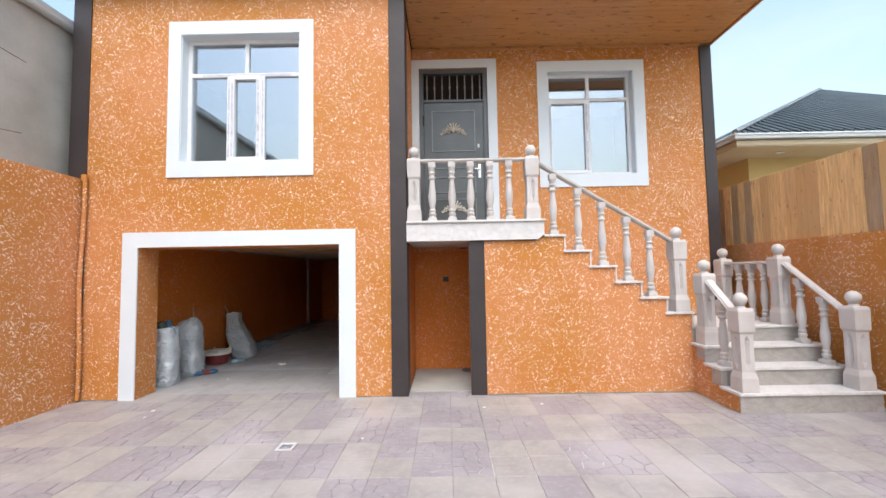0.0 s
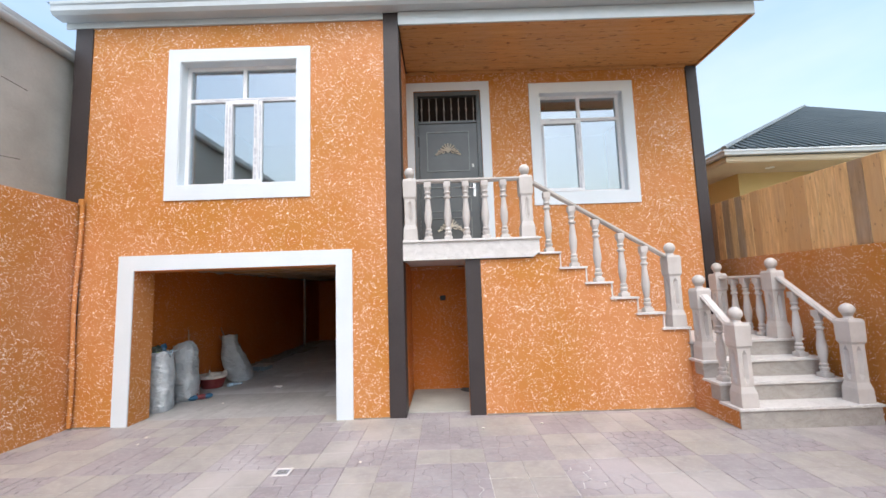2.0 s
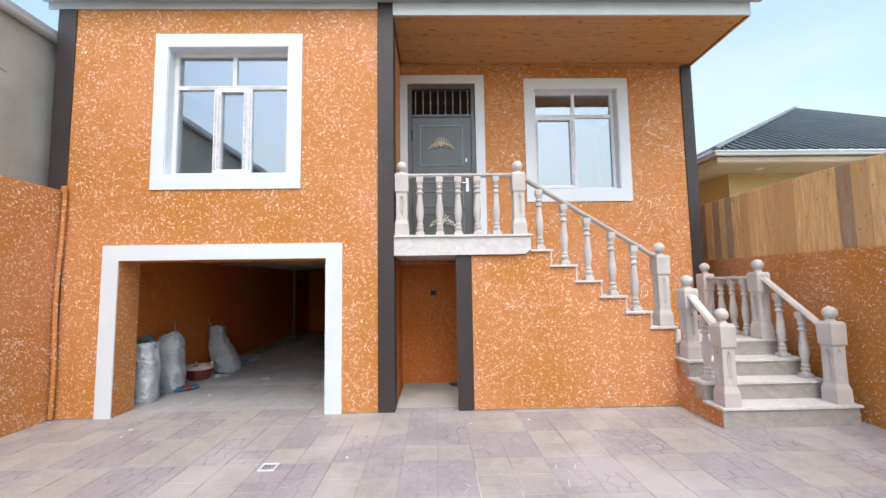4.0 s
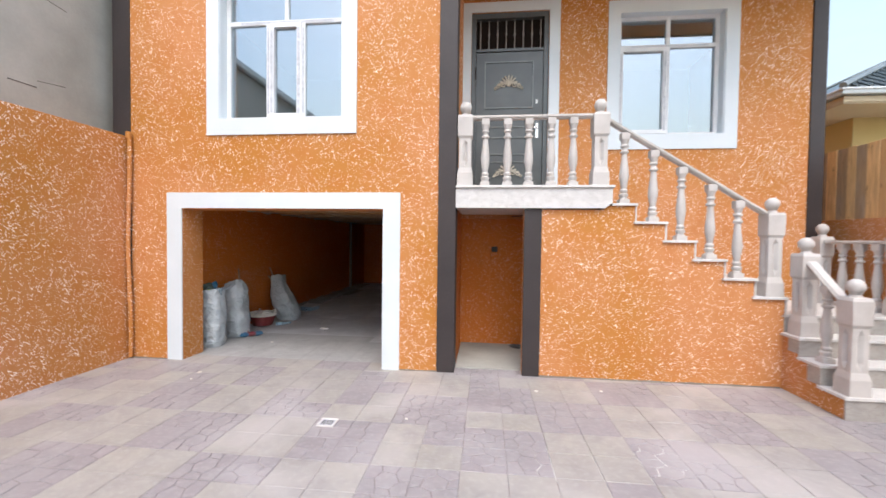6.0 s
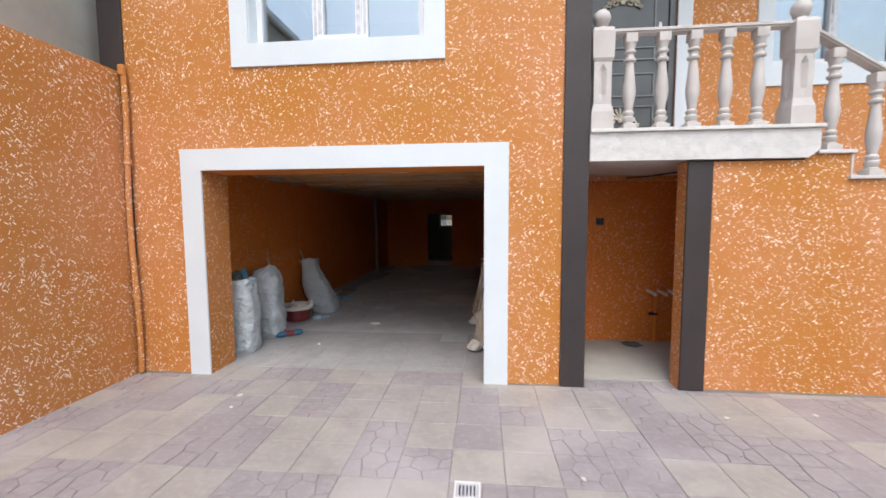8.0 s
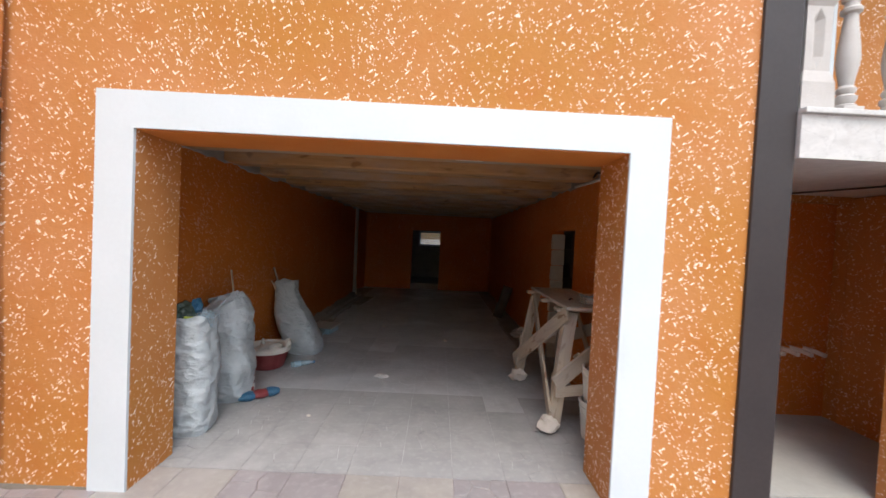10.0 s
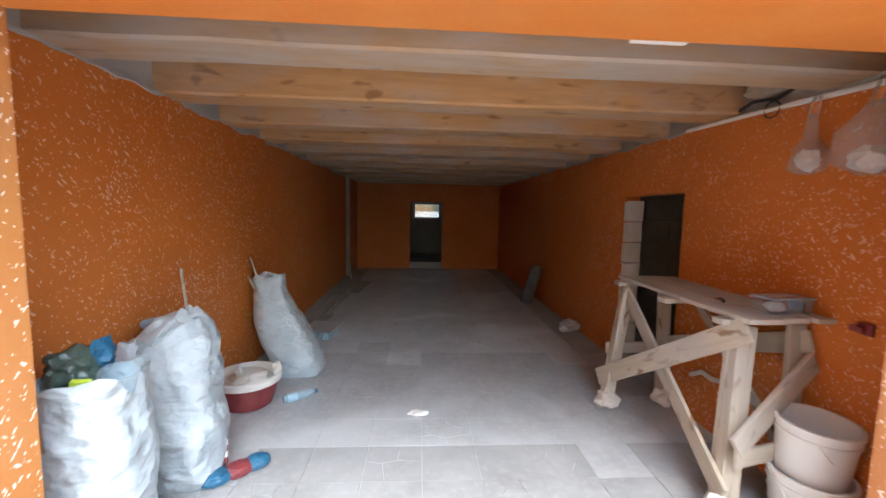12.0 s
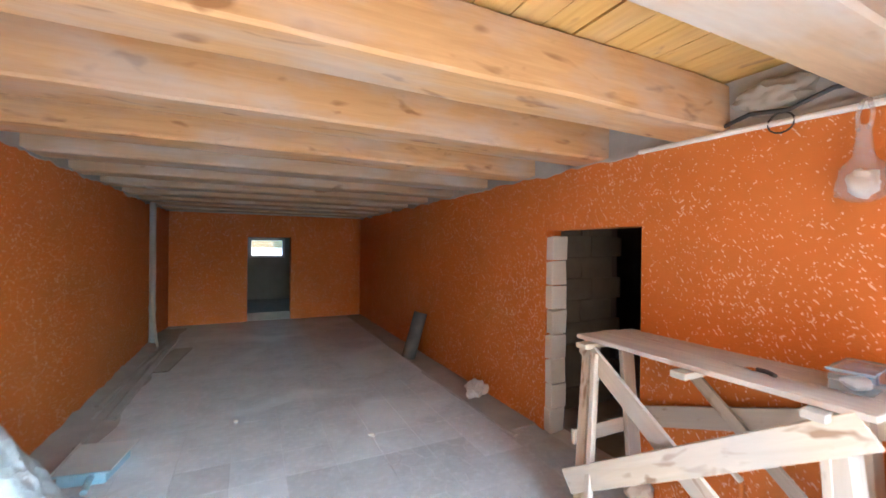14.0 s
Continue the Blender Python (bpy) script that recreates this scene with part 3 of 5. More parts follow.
solid("lintel_soffit", box(GARAGE[0] + 0.002, GARAGE[1] - 0.002, FY + 0.002, FY + 0.374, 1.934, 1.9395), ORANGE_PAINT, "smooth orange painted underside of the lintel", "trim", kind="structure")


def window(name, hole, y, transom, low_mullions, high_mullion, sash, label):
    """A plastic window: outer frame, a transom, mullions, one opening sash and its panes."""
    x0, x1, z0, z1 = (hole[0] + 0.012, hole[1] - 0.012, hole[2] + 0.012, hole[3] - 0.012)
    win = thing(name, (0, 0, 0), label, "window")
    win["kind"] = "structure"
    p = 0.05
    part("window_frame", frame_xz(x0, x1, z0, z1, p, p, p, p, y, y + 0.07), PVC, win)
    part("transom", box(x0 + p, x1 - p, y - 0.002, y + 0.068, transom - p / 2, transom + p / 2), PVC, win)
    for m in low_mullions:
        part("mullion", box(m - p / 2, m + p / 2, y - 0.001, y + 0.069, z0 + p, transom - p / 2), PVC, win)
    part("mullion", box(high_mullion - p / 2, high_mullion + p / 2, y - 0.001, y + 0.069, transom + p / 2, z1 - p), PVC, win)
    s0, s1 = sash
    fr = part("opening_sash", frame_xz(s0, s1, z0 + p - 0.012, transom - p / 2 + 0.012, 0.055, 0.055, 0.055, 0.055, y - 0.02, y + 0.05), PVC, win, "sash with remnants of protective film")
    part("film_strip", box(s1 - 0.045, s1 - 0.012, y - 0.023, y - 0.0205, z0 + p + 0.03, transom - 0.08), TAPE, fr)
    part("window_handle", box(s1 - 0.037, s1 - 0.02, y - 0.045, y - 0.023, (z0 + transom) / 2 - 0.07, (z0 + transom) / 2 + 0.05, 0.004), PVC, fr)
    part("film_strip", box(s0 + 0.012, s0 + 0.043, y - 0.023, y - 0.0205, z0 + p + 0.05, transom - 0.1), TAPE, fr)
    for m in low_mullions:
        part("film_strip", box(m - 0.012, m + 0.012, y - 0.0045, y - 0.002, z0 + p + 0.04, transom - 0.07), TAPE, win)
    part("film_strip", box(x0 + 0.2, x1 - 0.15, y - 0.0055, y - 0.003, transom - 0.012, transom + 0.012), TAPE, win)
    cells = [x0 + p] + [v for m in low_mullions for v in (m - p / 2, m + p / 2)] + [x1 - p]
    panes = [(a, b, z0 + p, transom - p / 2) for a, b in zip(cells[::2], cells[1::2])]
    panes += [(x0 + p, high_mullion - p / 2, transom + p / 2, z1 - p), (high_mullion + p / 2, x1 - p, transom + p / 2, z1 - p)]
    for a, b, c, d in panes:
        g = part("pane", box(a - 0.006, b + 0.006, y + 0.026, y + 0.032, c - 0.006, d + 0.006), GLASS, win)
        g.visible_shadow = False
    part("window_sill", box(x0, x1, y - 0.03, y - 0.001, z0 - 0.006, z0 + 0.012, 0.003), PVC, win)
    return win


window("window_1", WIN1, FY + 0.13, 4.28, (-2.84, -2.38), -2.60, (-2.815, -2.405), "large white plastic window reflecting the sky")
window("window_2", WIN2, PY + 0.13, 4.38, (2.47,), 2.47, (1.80, 2.46), "white plastic window of the porch reflecting sky")

# small bright window of the rear room
rear = thing("window_3", (0, 0, 0), "small white framed window glowing with daylight", "window")
rear["kind"] = "structure"
part("window_frame", frame_xz(-3.02, -2.12, 1.12, 1.66, 0.06, 0.06, 0.06, 0.06, 17.66, 17.72), PVC, rear)
part("pane", box(-2.96, -2.18, 17.69, 17.696, 1.18, 1.60), GLASS, rear).visible_shadow = False


# ---- roof, soffit and gutter ----
solid("fascia", box(-0.434, XR + 0.03, FY - 0.045, FY - 0.015, 5.20, 5.385, 0.004), GUTTER, "pale painted fascia board along the porch roof", "fascia", kind="structure")
solid("fascia_side", box(XR + 0.012, XR + 0.04, FY - 0.013, 14.3, 5.20, 5.385), SOFFIT_WOOD, "wooden side fascia of the roof", "fascia", kind="structure")
soffit = solid("soffit", box(-0.434, XR + 0.01, FY - 0.013, PY + 0.02, 5.245, 5.26), SOFFIT_WOOD, "varnished pine board soffit over the porch", "soffit", kind="structure")
rng = random.Random(8)
yy = FY - 0.012
while yy < PY - 0.03:
    cut = -0.43 + rng.random() * 4.0
    for a, b in ((-0.43, cut), (cut + 0.003, XR + 0.006)):
        if b - a > 0.3:
            part("soffit_board", board(b - a, 0.094, 0.014, 0.004), SOFFIT_WOOD, soffit, at=pose(a, yy + 0.048, 5.232 + rng.random() * 0.002))
    yy += 0.0975
solid("soffit_moulding", box(-0.43, XR - 0.18, PY - 0.045, PY - 0.021, 5.17, 5.222, 0.006), SOFFIT_WOOD, "varnished wooden moulding under the soffit", "trim", kind="structure")
bm = bmesh.new()
prof = [(5.24, 5.39), (5.09, 5.39), (5.05, 5.43), (5.05, 5.50), (5.035, 5.52), (5.035, 5.555), (5.06, 5.575), (5.075, 5.56), (5.075, 5.45), (5.24, 5.42)]
ends = [[bm.verts.new((x, py, pz)) for py, pz in prof] for x in (-5.04, 4.62)]
for i in range(len(prof)):
    j = (i + 1) % len(prof)
    bm.faces.new((ends[0][i], ends[0][j], ends[1][j], ends[1][i]))
bm.faces.new(ends[0]), bm.faces.new(ends[1][::-1])
solid("gutter", bm, GUTTER, "pale blue-grey metal gutter along the roof edge", "gutter", kind="structure")
solid("eave_soffit", box(XL - 0.15, -0.646, FY - 0.03, FY - 0.003, 5.30, 5.392), GUTTER, "pale metal eave strip above the stucco", "fascia", kind="structure")
bm = bmesh.new()
vs = [bm.verts.new(c) for c in ((-5.1, 5.06, 5.56), (4.66, 5.06, 5.56), (4.66, 14.6, 5.60), (-5.1, 14.6, 5.60), (-2.0, 9.8, 7.2), (1.6, 9.8, 7.2))]
for f in ((0, 1, 5, 4), (1, 2, 5), (2, 3, 4, 5), (3, 0, 4), (3, 2, 1, 0)):
    bm.faces.new([vs[i] for i in f])
solid("roof", bm, ROOF_GREEN, "hipped sheet metal roof of the house", "roof", kind="structure")

# ---- yard walls ----
solid("wall_yard_left", box(-4.9, -4.655, -9.0, FY - 0.022, -0.05, 2.85, 0.008), STUCCO, "orange flecked stucco boundary wall of the yard", "wall", kind="structure")
solid("wall_yard_right", box(4.80, 5.0, -9.0, 9.0, -0.05, 1.92, 0.008), STUCCO, "orange flecked stucco boundary wall below the fence", "wall", kind="structure")
# unseen added wall, kept low and far so skylight reaches into the garage
solid("wall_yard_back", box(-4.9, 5.0, -9.2, -9.0, -0.05, 1.9, 0.008), STUCCO, "added orange stucco wall behind the yard, out of view", "wall", kind="structure")
solid("wall_yard_end", box(XR + 0.02, 4.80, 8.6, 8.8, -0.05, 1.9), STUCCO, "orange stucco wall closing the side passage", "wall", kind="structure")


# ---- stairs ----
TREADS = [(1.27, 2.015), (1.595, 1.812), (1.91, 1.607), (2.225, 1.402), (2.54, 1.197), (2.855, 1.0)]
RUN = 0.318
SY0, SY1 = FY, PY - 0.004
bm = bmesh.new()
pts = [(1.2, -0.05), (1.2, 1.94), (1.255, 1.94)]
for x, z in TREADS:
    pts += [(x if x > 1.3 else 1.255, z - 0.03), (x + RUN, z - 0.03)]
pts += [(3.17, 0.78), (3.17, -0.05)]
pts = [p for i, p in enumerate(pts) if i == 0 or (abs(p[0] - pts[i - 1][0]) + abs(p[1] - pts[i - 1][1])) > 1e-4]
a = [bm.verts.new((x, SY0, z)) for x, z in pts]
b = [bm.verts.new((x, SY1, z)) for x, z in pts]
bm.faces.new(a), bm.faces.new(b[::-1])
for i in range(len(pts)):
    j = (i + 1) % len(pts)
    bm.faces.new((a[i], a[j], b[j], b[i]))
stairs = solid("staircase", bm, STUCCO, "orange stucco staircase with pale marble treads", "staircase")
part("stair_wall", box(0.56, 1.199, SY0, SY0 + 0.17, -0.05, 1.94), STUCCO, stairs)
for x, z in TREADS:
    part("tread", box(x - 0.02 if x > 1.3 else 1.332, x + RUN + 0.025, SY0 - 0.03, SY1, z - 0.028, z, 0.004), MARBLE, stairs)
    part("riser", box(x + RUN + 0.001, x + RUN + 0.018, SY0 - 0.008, SY1, z - 0.202, z - 0.029), MARBLE, stairs)
# landing slab
bm = bmesh.new()
outline = [(-0.434, 1.955), (1.25, 1.955), (1.33, 2.02), (1.33, 2.185), (-0.434, 2.185)]
fr = [bm.verts.new((x, SY0 - 0.045, z)) for x, z in outline]
bk = [bm.verts.new((x, SY1, z)) for x, z in outline]
bm.faces.new(fr), bm.faces.new(bk[::-1])
for i in range(len(outline)):
    j = (i + 1) % len(outline)
    bm.faces.new((fr[i], fr[j], bk[j], bk[i]))
part("landing_slab", bm, MARBLE, stairs, "white marble edge of the landing")
part("landing_top", box(-0.434, 1.35, SY0 - 0.07, SY1, 2.187, 2.215, 0.004), MARBLE, stairs)
# lower flight
LX0, LX1 = 3.17, 4.60
NOSE = [(4.47, 0.215, 4.66), (4.755, 0.415, 4.60), (5.02, 0.613, 4.60), (5.285, 0.81, 4.60)]
bm = bmesh.new()
pts = [(4.49, -0.05)]
for (y, z, _), nxt in zip(NOSE, NOSE[1:] + [(PY - 0.004, 0, 0)]):
    pts += [(y + 0.02, z - 0.03), (nxt[0] + (0.02 if nxt[2] else 0), z - 0.03)]
pts += [(PY - 0.004, -0.05)]
a = [bm.verts.new((LX0, y, z)) for y, z in pts]
b = [bm.verts.new((LX1 - 0.01, y, z)) for y, z in pts]
bm.faces.new(a), bm.faces.new(b[::-1])
for i in range(len(pts)):
    j = (i + 1) % len(pts)
    bm.faces.new((a[i], a[j], b[j], b[i]))
lower = solid("lower_steps", bm, STUCCO, "orange stucco lower flight with grey marble steps", "staircase")
for i, (y, z, x1) in enumerate(NOSE):
    back = NOSE[i + 1][0] + 0.02 if i < 3 else PY - 0.03
    part("tread", box(LX0 - 0.03, x1 + 0.03, y - 0.015, back, z - 0.028, z, 0.004), MARBLE, lower)
    part("riser", box(LX0 + 0.0 - 0.012, x1, y + 0.002, y + 0.02, 0.0 if i == 0 else NOSE[i - 1][1], z - 0.029), MARBLE_RISER, lower)
    part("side_riser", box(LX0 - 0.014, LX0 - 0.002, y + 0.021, y + 0.16, 0.215 if i == 1 else z - 0.17, z - 0.029), MARBLE_RISER, lower) if i else None

# ---- balustrades ----
BAL = [(0.05, 0.045), (0.05, 0.055), (0.036, 0.062), (0.05, 0.085), (0.05, 0.10), (0.034, 0.112), (0.044, 0.128), (0.044, 0.14), (0.031, 0.155), (0.036, 0.19),
       (0.048, 0.25), (0.052, 0.295), (0.048, 0.35), (0.038, 0.43), (0.031, 0.50), (0.030, 0.515), (0.047, 0.525), (0.049, 0.54), (0.034, 0.552), (0.031, 0.575),
       (0.046, 0.59), (0.046, 0.60), (0.035, 0.61), (0.04, 0.635), (0.05, 0.665)]
bm = lathe(BAL, 14)
box(-0.055, 0.055, -0.055, 0.055, 0.0, 0.045, 0.004, bm)
box(-0.046, 0.046, -0.046, 0.046, 0.66, 0.73, 0.004, bm)
BAL_MESH = mesh_of("baluster", bm, CAST_STONE, True)


def post_mesh(height):
    """A square newel with a waisted shaft, a fluted face and a cap."""
    bm = bmesh.new()
    w = 0.088
    lo, hi = 0.215, height - 0.275
    q = w * 0.80
    levels = [(w * 1.04, 0.0), (w, 0.15), (q, lo), (q, hi), (w * 0.97, hi + 0.03), (w, height - 0.03), (w * 0.86, height)]
    rings = [[bm.verts.new((sx * r, sy * r, z)) for sx, sy in ((-1, -1), (1, -1), (1, 1), (-1, 1))] for r, z in levels]
    for k, (p, r) in enumerate(zip(rings, rings[1:])):
        for i in range(4):
            j = (i + 1) % 4
            if k != 2:
                bm.faces.new((p[i], p[j], r[j], r[i]))
                continue
            # the shaft's face, with a pointed groove cut into it
            mid, out = (p[i].co + p[j].co) / 2, Vector((p[i].co.x + p[j].co.x, p[i].co.y + p[j].co.y, 0)).normalized()
            side = (p[j].co - p[i].co).normalized()

            def spot(u, z, deep=0.0):
                return bm.verts.new(Vector((mid.x, mid.y, z)) + side * u - out * deep)

            f = q * 0.42
            tip0, tip1 = spot(0, lo + 0.01), spot(0, hi - 0.01)
            l0, l1, r0, r1 = spot(-f, lo + 0.075), spot(-f, hi - 0.06), spot(f, lo + 0.075), spot(f, hi - 0.06)
            c0, c1 = spot(0, lo + 0.085, 0.03), spot(0, hi - 0.07, 0.03)
            bm.faces.new((p[i], p[j], tip0)), bm.faces.new((r[j], r[i], tip1))
            bm.faces.new((p[i], tip0, l0, l1, tip1, r[i])), bm.faces.new((p[j], r[j], tip1, r1, r0, tip0))
            bm.faces.new((l0, c0, c1, l1)), bm.faces.new((c0, r0, r1, c1))
            bm.faces.new((tip0, c0, l0)), bm.faces.new((tip0, r0, c0))
            bm.faces.new((tip1, l1, c1)), bm.faces.new((tip1, c1, r1))
    bm.faces.new(rings[0][::-1]), bm.faces.new(rings[-1])
    return mesh_of("post", bm, CAST_STONE)


BALL = [(0.0, 0.0), (0.052, 0.0), (0.045, 0.015), (0.038, 0.025), (0.055, 0.04)] + [(0.07 * math.cos(a), 0.098 + 0.07 * math.sin(a)) for a in [radians(-55 + 14.5 * k) for k in range(10)]] + [(0.0, 0.168)]
BALL_MESH = mesh_of("ball", lathe(BALL, 18), CAST_STONE, True)
POST_MESHES = {h: post_mesh(h) for h in (0.83, 0.92, 0.87, 0.89)}


def rail_bm(length):
    bm = board(length, 0.105, 0.042, 0.0)
    bmesh.ops.bevel(bm, geom=[e for e in bm.edges if e.calc_length() > length * 0.9], offset=0.014, segments=3, affect="EDGES")
    return bm


def balustrade(label, posts, rails, balusters):
    """posts: x, y, z, height; rails: from, to; balusters: x, y, z, height under the rail."""
    ob = thing("balustrade", posts[0][:3], label, "balustrade", "stair balustrades")
    inv = Matrix.Translation(-Vector(posts[0][:3]))
    for x, y, z, h in posts:
        p = part("post", POST_MESHES[h], None, ob, at=inv @ pose(x, y, z))
        part("ball", BALL_MESH, None, p, at=pose(0, 0, h))
    for a, b in rails:
        part("rail", rail_bm((Vector(b) - Vector(a)).length), CAST_STONE, ob, at=inv @ along(a, b))
    for x, y, z, h in balusters:
        part("baluster", BAL_MESH, None, ob, at=inv @ pose(x, y, z) @ Matrix.Diagonal((1, 1, h / 0.73, 1)))
    return ob


RY = 5.34
balustrade("pale cast stone balustrade on the landing edge",
           [(-0.335, RY, 2.215, 0.83), (1.205, RY, 2.215, 0.83)],
           [((-0.25, RY, 3.02), (1.12, RY, 3.02))],
           [(x, RY, 2.215, 0.79) for x in (-0.1, 0.16, 0.405, 0.66, 0.91)])


def slope(x):
    return 2.985 + (x - 1.29) * (1.935 - 2.985) / (2.98 - 1.29)


balustrade("pale cast stone stair balustrade with turned balusters",
           [(3.06, RY, 1.0, 0.92)],
           [((1.29, RY, 2.965), (2.98, RY, 1.915))],
           [(x, RY, z, slope(x) - 0.05 - z) for x, z in ((1.48, 2.015), (1.80, 1.812), (2.105, 1.607), (2.42, 1.402), (2.71, 1.197))])
balustrade("pale cast stone balustrade of the lower steps",
           [(3.275, 4.56, 0.215, 0.89), (3.285, 5.16, 0.613, 0.87)],
           [((3.277, 4.64, 1.03), (3.284, 5.08, 1.39))],
           [(3.28, 4.86, 0.415, 0.76)])
balustrade("pale cast stone balustrade beside the boundary wall",
           [(4.53, 4.58, 0.215, 0.89), (4.40, 5.38, 0.81, 0.87), (4.33, 6.33, 0.81, 0.87)],
           [((4.52, 4.66, 1.03), (4.41, 5.30, 1.59)), ((4.40, 5.46, 1.61), (4.33, 6.25, 1.61))],
           [(4.485, 4.89, 0.415, 0.77), (4.44, 5.14, 0.613, 0.79)] + [(4.385 - 0.015 * k, 5.62 + 0.21 * k, 0.81, 0.78) for k in range(3)])

# ---- entrance door ----
door = thing("door_1", (0, PY, 2.22), "closed dark grey iron entrance door with bronze ornaments", "door")
door["kind"] = "structure"
dx0, dx1, dz = DOOR[0] + 0.004, DOOR[1] - 0.004, DOOR[3] - 2.22 - 0.004
part("door_frame", frame_xz(dx0, dx1, 0, dz, 0.065, 0.065, 0.0, 0.07, 0.02, 0.12), IRON, door)
leaf = part("leaf", box(dx0 + 0.068, dx1 - 0.068, 0.045, 0.09, 0.01, 2.12, 0.004), IRON, door)
part("transom_bar", box(dx0 + 0.066, dx1 - 0.066, 0.035, 0.10, 2.13, 2.17), IRON, door)
for z0, z1 in ((1.30, 1.98), (1.02, 1.16), (0.62, 0.88), (0.12, 0.52)):
    part("panel", frame_xz(-0.13, 0.58, z0, z1, 0.014, 0.014, 0.014, 0.014, 0.030, 0.045), HIGHLIT_IRON, leaf)
for k in range(8):
    x = -0.20 + 0.125 * k
    part("bar", lathe([(0.009, 2.171), (0.009, 2.36), (0.016, 2.37), (0.016, 2.40), (0.009, 2.41), (0.009, 2.6)], 8, centre=(x, 0.07, 0)), BAR_IRON, door)
part("transom_glass", box(dx0 + 0.067, dx1 - 0.067, 0.10, 0.106, 2.171, 2.60), DARK_PANE, door)


def ornament(z, s):
    """A cast rosette with leaf scrolls."""
    bm = bmesh.new()
    for k in range(7):
        a = radians(20 + 140 * k / 6)
        tube([(0.222, 0.028, z), (0.222 + 0.05 * s * math.cos(a), 0.018, z + 0.05 * s * math.sin(a)), (0.222 + 0.088 * s * math.cos(a), 0.026, z + 0.09 * s * math.sin(a))], 0.011, 6, bm)
    for sgn in (-1, 1):
        for cx, cz, r0, turns, ph in ((0.085, -0.005, 0.045, 1.4, 0.0), (0.155, -0.02, 0.035, 1.3, 1.2), (0.195, -0.05, 0.022, 1.1, 2.0)):
            pts = []
            for k in range(14):
                a = ph + turns * math.tau * k / 13
                q = r0 * (1 - 0.75 * k / 13)
                pts.append((0.222 + sgn * (cx + q * math.cos(a)), 0.026, z + cz + q * math.sin(a)))
            tube(pts, 0.009, 6, bm)
    bmesh.ops.create_uvsphere(bm, u_segments=10, v_segments=6, radius=0.03, matrix=Matrix.LocRotScale((0.222, 0.03, z), None, (1, 0.6, 1)))
    return bm


part("ornament", ornament(1.64, 1.5), BRONZE, leaf, "bronze cast scroll ornament", True)
part("ornament", ornament(0.36, 1.5), BRONZE, leaf, "bronze cast scroll ornament", True)
lock = part("lock_plate", box(0.618, 0.66, 0.036, 0.046, 0.86, 1.08, 0.004), CHROME, leaf)
part("door_handle", tube([(0.64, 0.036, 1.0), (0.64, -0.01, 1.0), (0.55, -0.012, 1.0)], 0.01), CHROME, lock, smooth=True)
part("latch_cover", box(0.615, 0.645, 0.036, 0.046, 1.36, 1.42, 0.004), WHITE_PLASTIC, leaf)
part("hinge", lathe([(0.012, 1.72), (0.012, 1.9)], 8, centre=(dx0 + 0.062, 0.02, 0)), DARK_IRON, door)

# ---- niche under the landing ----
niche = thing("wall_socket_box", (0.055, 6.635, 1.44), "small black socket box with a plastered cable chase", "socket box")
part("box", box(-0.045, 0.045, -0.012, 0.0, -0.04, 0.04, 0.004), BLACK, niche)
part("cable_chase", tube([(-0.05, 0.002, -0.04), (-0.058, 0.001, -0.3), (-0.07, 0.002, -0.68)], 0.008), ORANGE_PAINT, niche, smooth=True)
tap = thing("water_pipe", (0.705, 6.605, 0.0), "orange painted water pipe with pale outlet stubs", "pipe")
part("riser_pipe", tube([(0, 0, 0.012), (0, 0, 0.45), (0.01, 0.01, 0.60)], 0.024), ORANGE_PAINT, tap, smooth=True)
part("cross_pipe", tube([(-0.12, 0.01, 0.61), (0.27, 0.01, 0.63)], 0.016), ORANGE_PAINT, tap, smooth=True)
part("pipe_clip", box(-0.07, 0.02, -0.03, 0.03, 0.34, 0.365, 0.004), DARK_IRON, tap)
for k in (-0.09, 0.03, 0.145, 0.26):
    part("outlet_stub", tube([(k, 0.02, 0.625), (k + 0.004, -0.10, 0.622), (k + 0.004, -0.19, 0.612)], 0.02), PLASTER, tap, "pale plastered outlet stub", True)
cb = thing("ceiling_cable", (0.0, 0.0, 1.94), "thin black cable along the niche ceiling", "cable")
part("cable", tube([(0.1, 6.6, -0.02), (0.5, 6.45, 0.0), (0.75, 5.9, 0.005), (0.8, 5.5, 0.006)], 0.008, 6), BLACK, cb, smooth=True)

# ---- yard things ----
drain = thing("floor_drain", (-1.405, 3.82, 0.002), "square white floor drain with slotted grate", "drain")
part("drain_frame", frame_xz(-0.072, 0.072, -0.072, 0.072, 0.011, 0.011, 0.011, 0.011, 0, 0.01), PAPER, drain, at=pose(0, 0, 0.01, -90))
part("grate", box(-0.057, 0.057, -0.057, 0.057, 0.0, 0.004), TAPE, drain, "grey slotted grate")
# no openings: black strips on the grate colour in the slots' shade
for k in range(5):
    part("slot", box(-0.046 + 0.02 * k, -0.036 + 0.02 * k, -0.04, 0.04, 0.0042, 0.006), BLACK, drain, "black strip for a shaded slot")
pipe = thing("drain_pipe", (-4.61, 5.215, 0.0), "slim orange painted pipe beside the boundary wall", "pipe")
part("pipe", tube([(0.010 * math.sin(z * 3.1), 0.006 * math.cos(z * 2.3), z) for z in np.linspace(0.02, 2.86, 15)], 0.025, 12), STUCCO, pipe, smooth=True)
part("cap", lathe([(0.033, 2.81), (0.033, 2.89), (0.022, 2.9)], 12), STUCCO, pipe, smooth=True)
for z in (0.75, 2.0):
    part("clamp", lathe([(0.037, z), (0.037, z + 0.05)], 12), STUCCO, pipe)

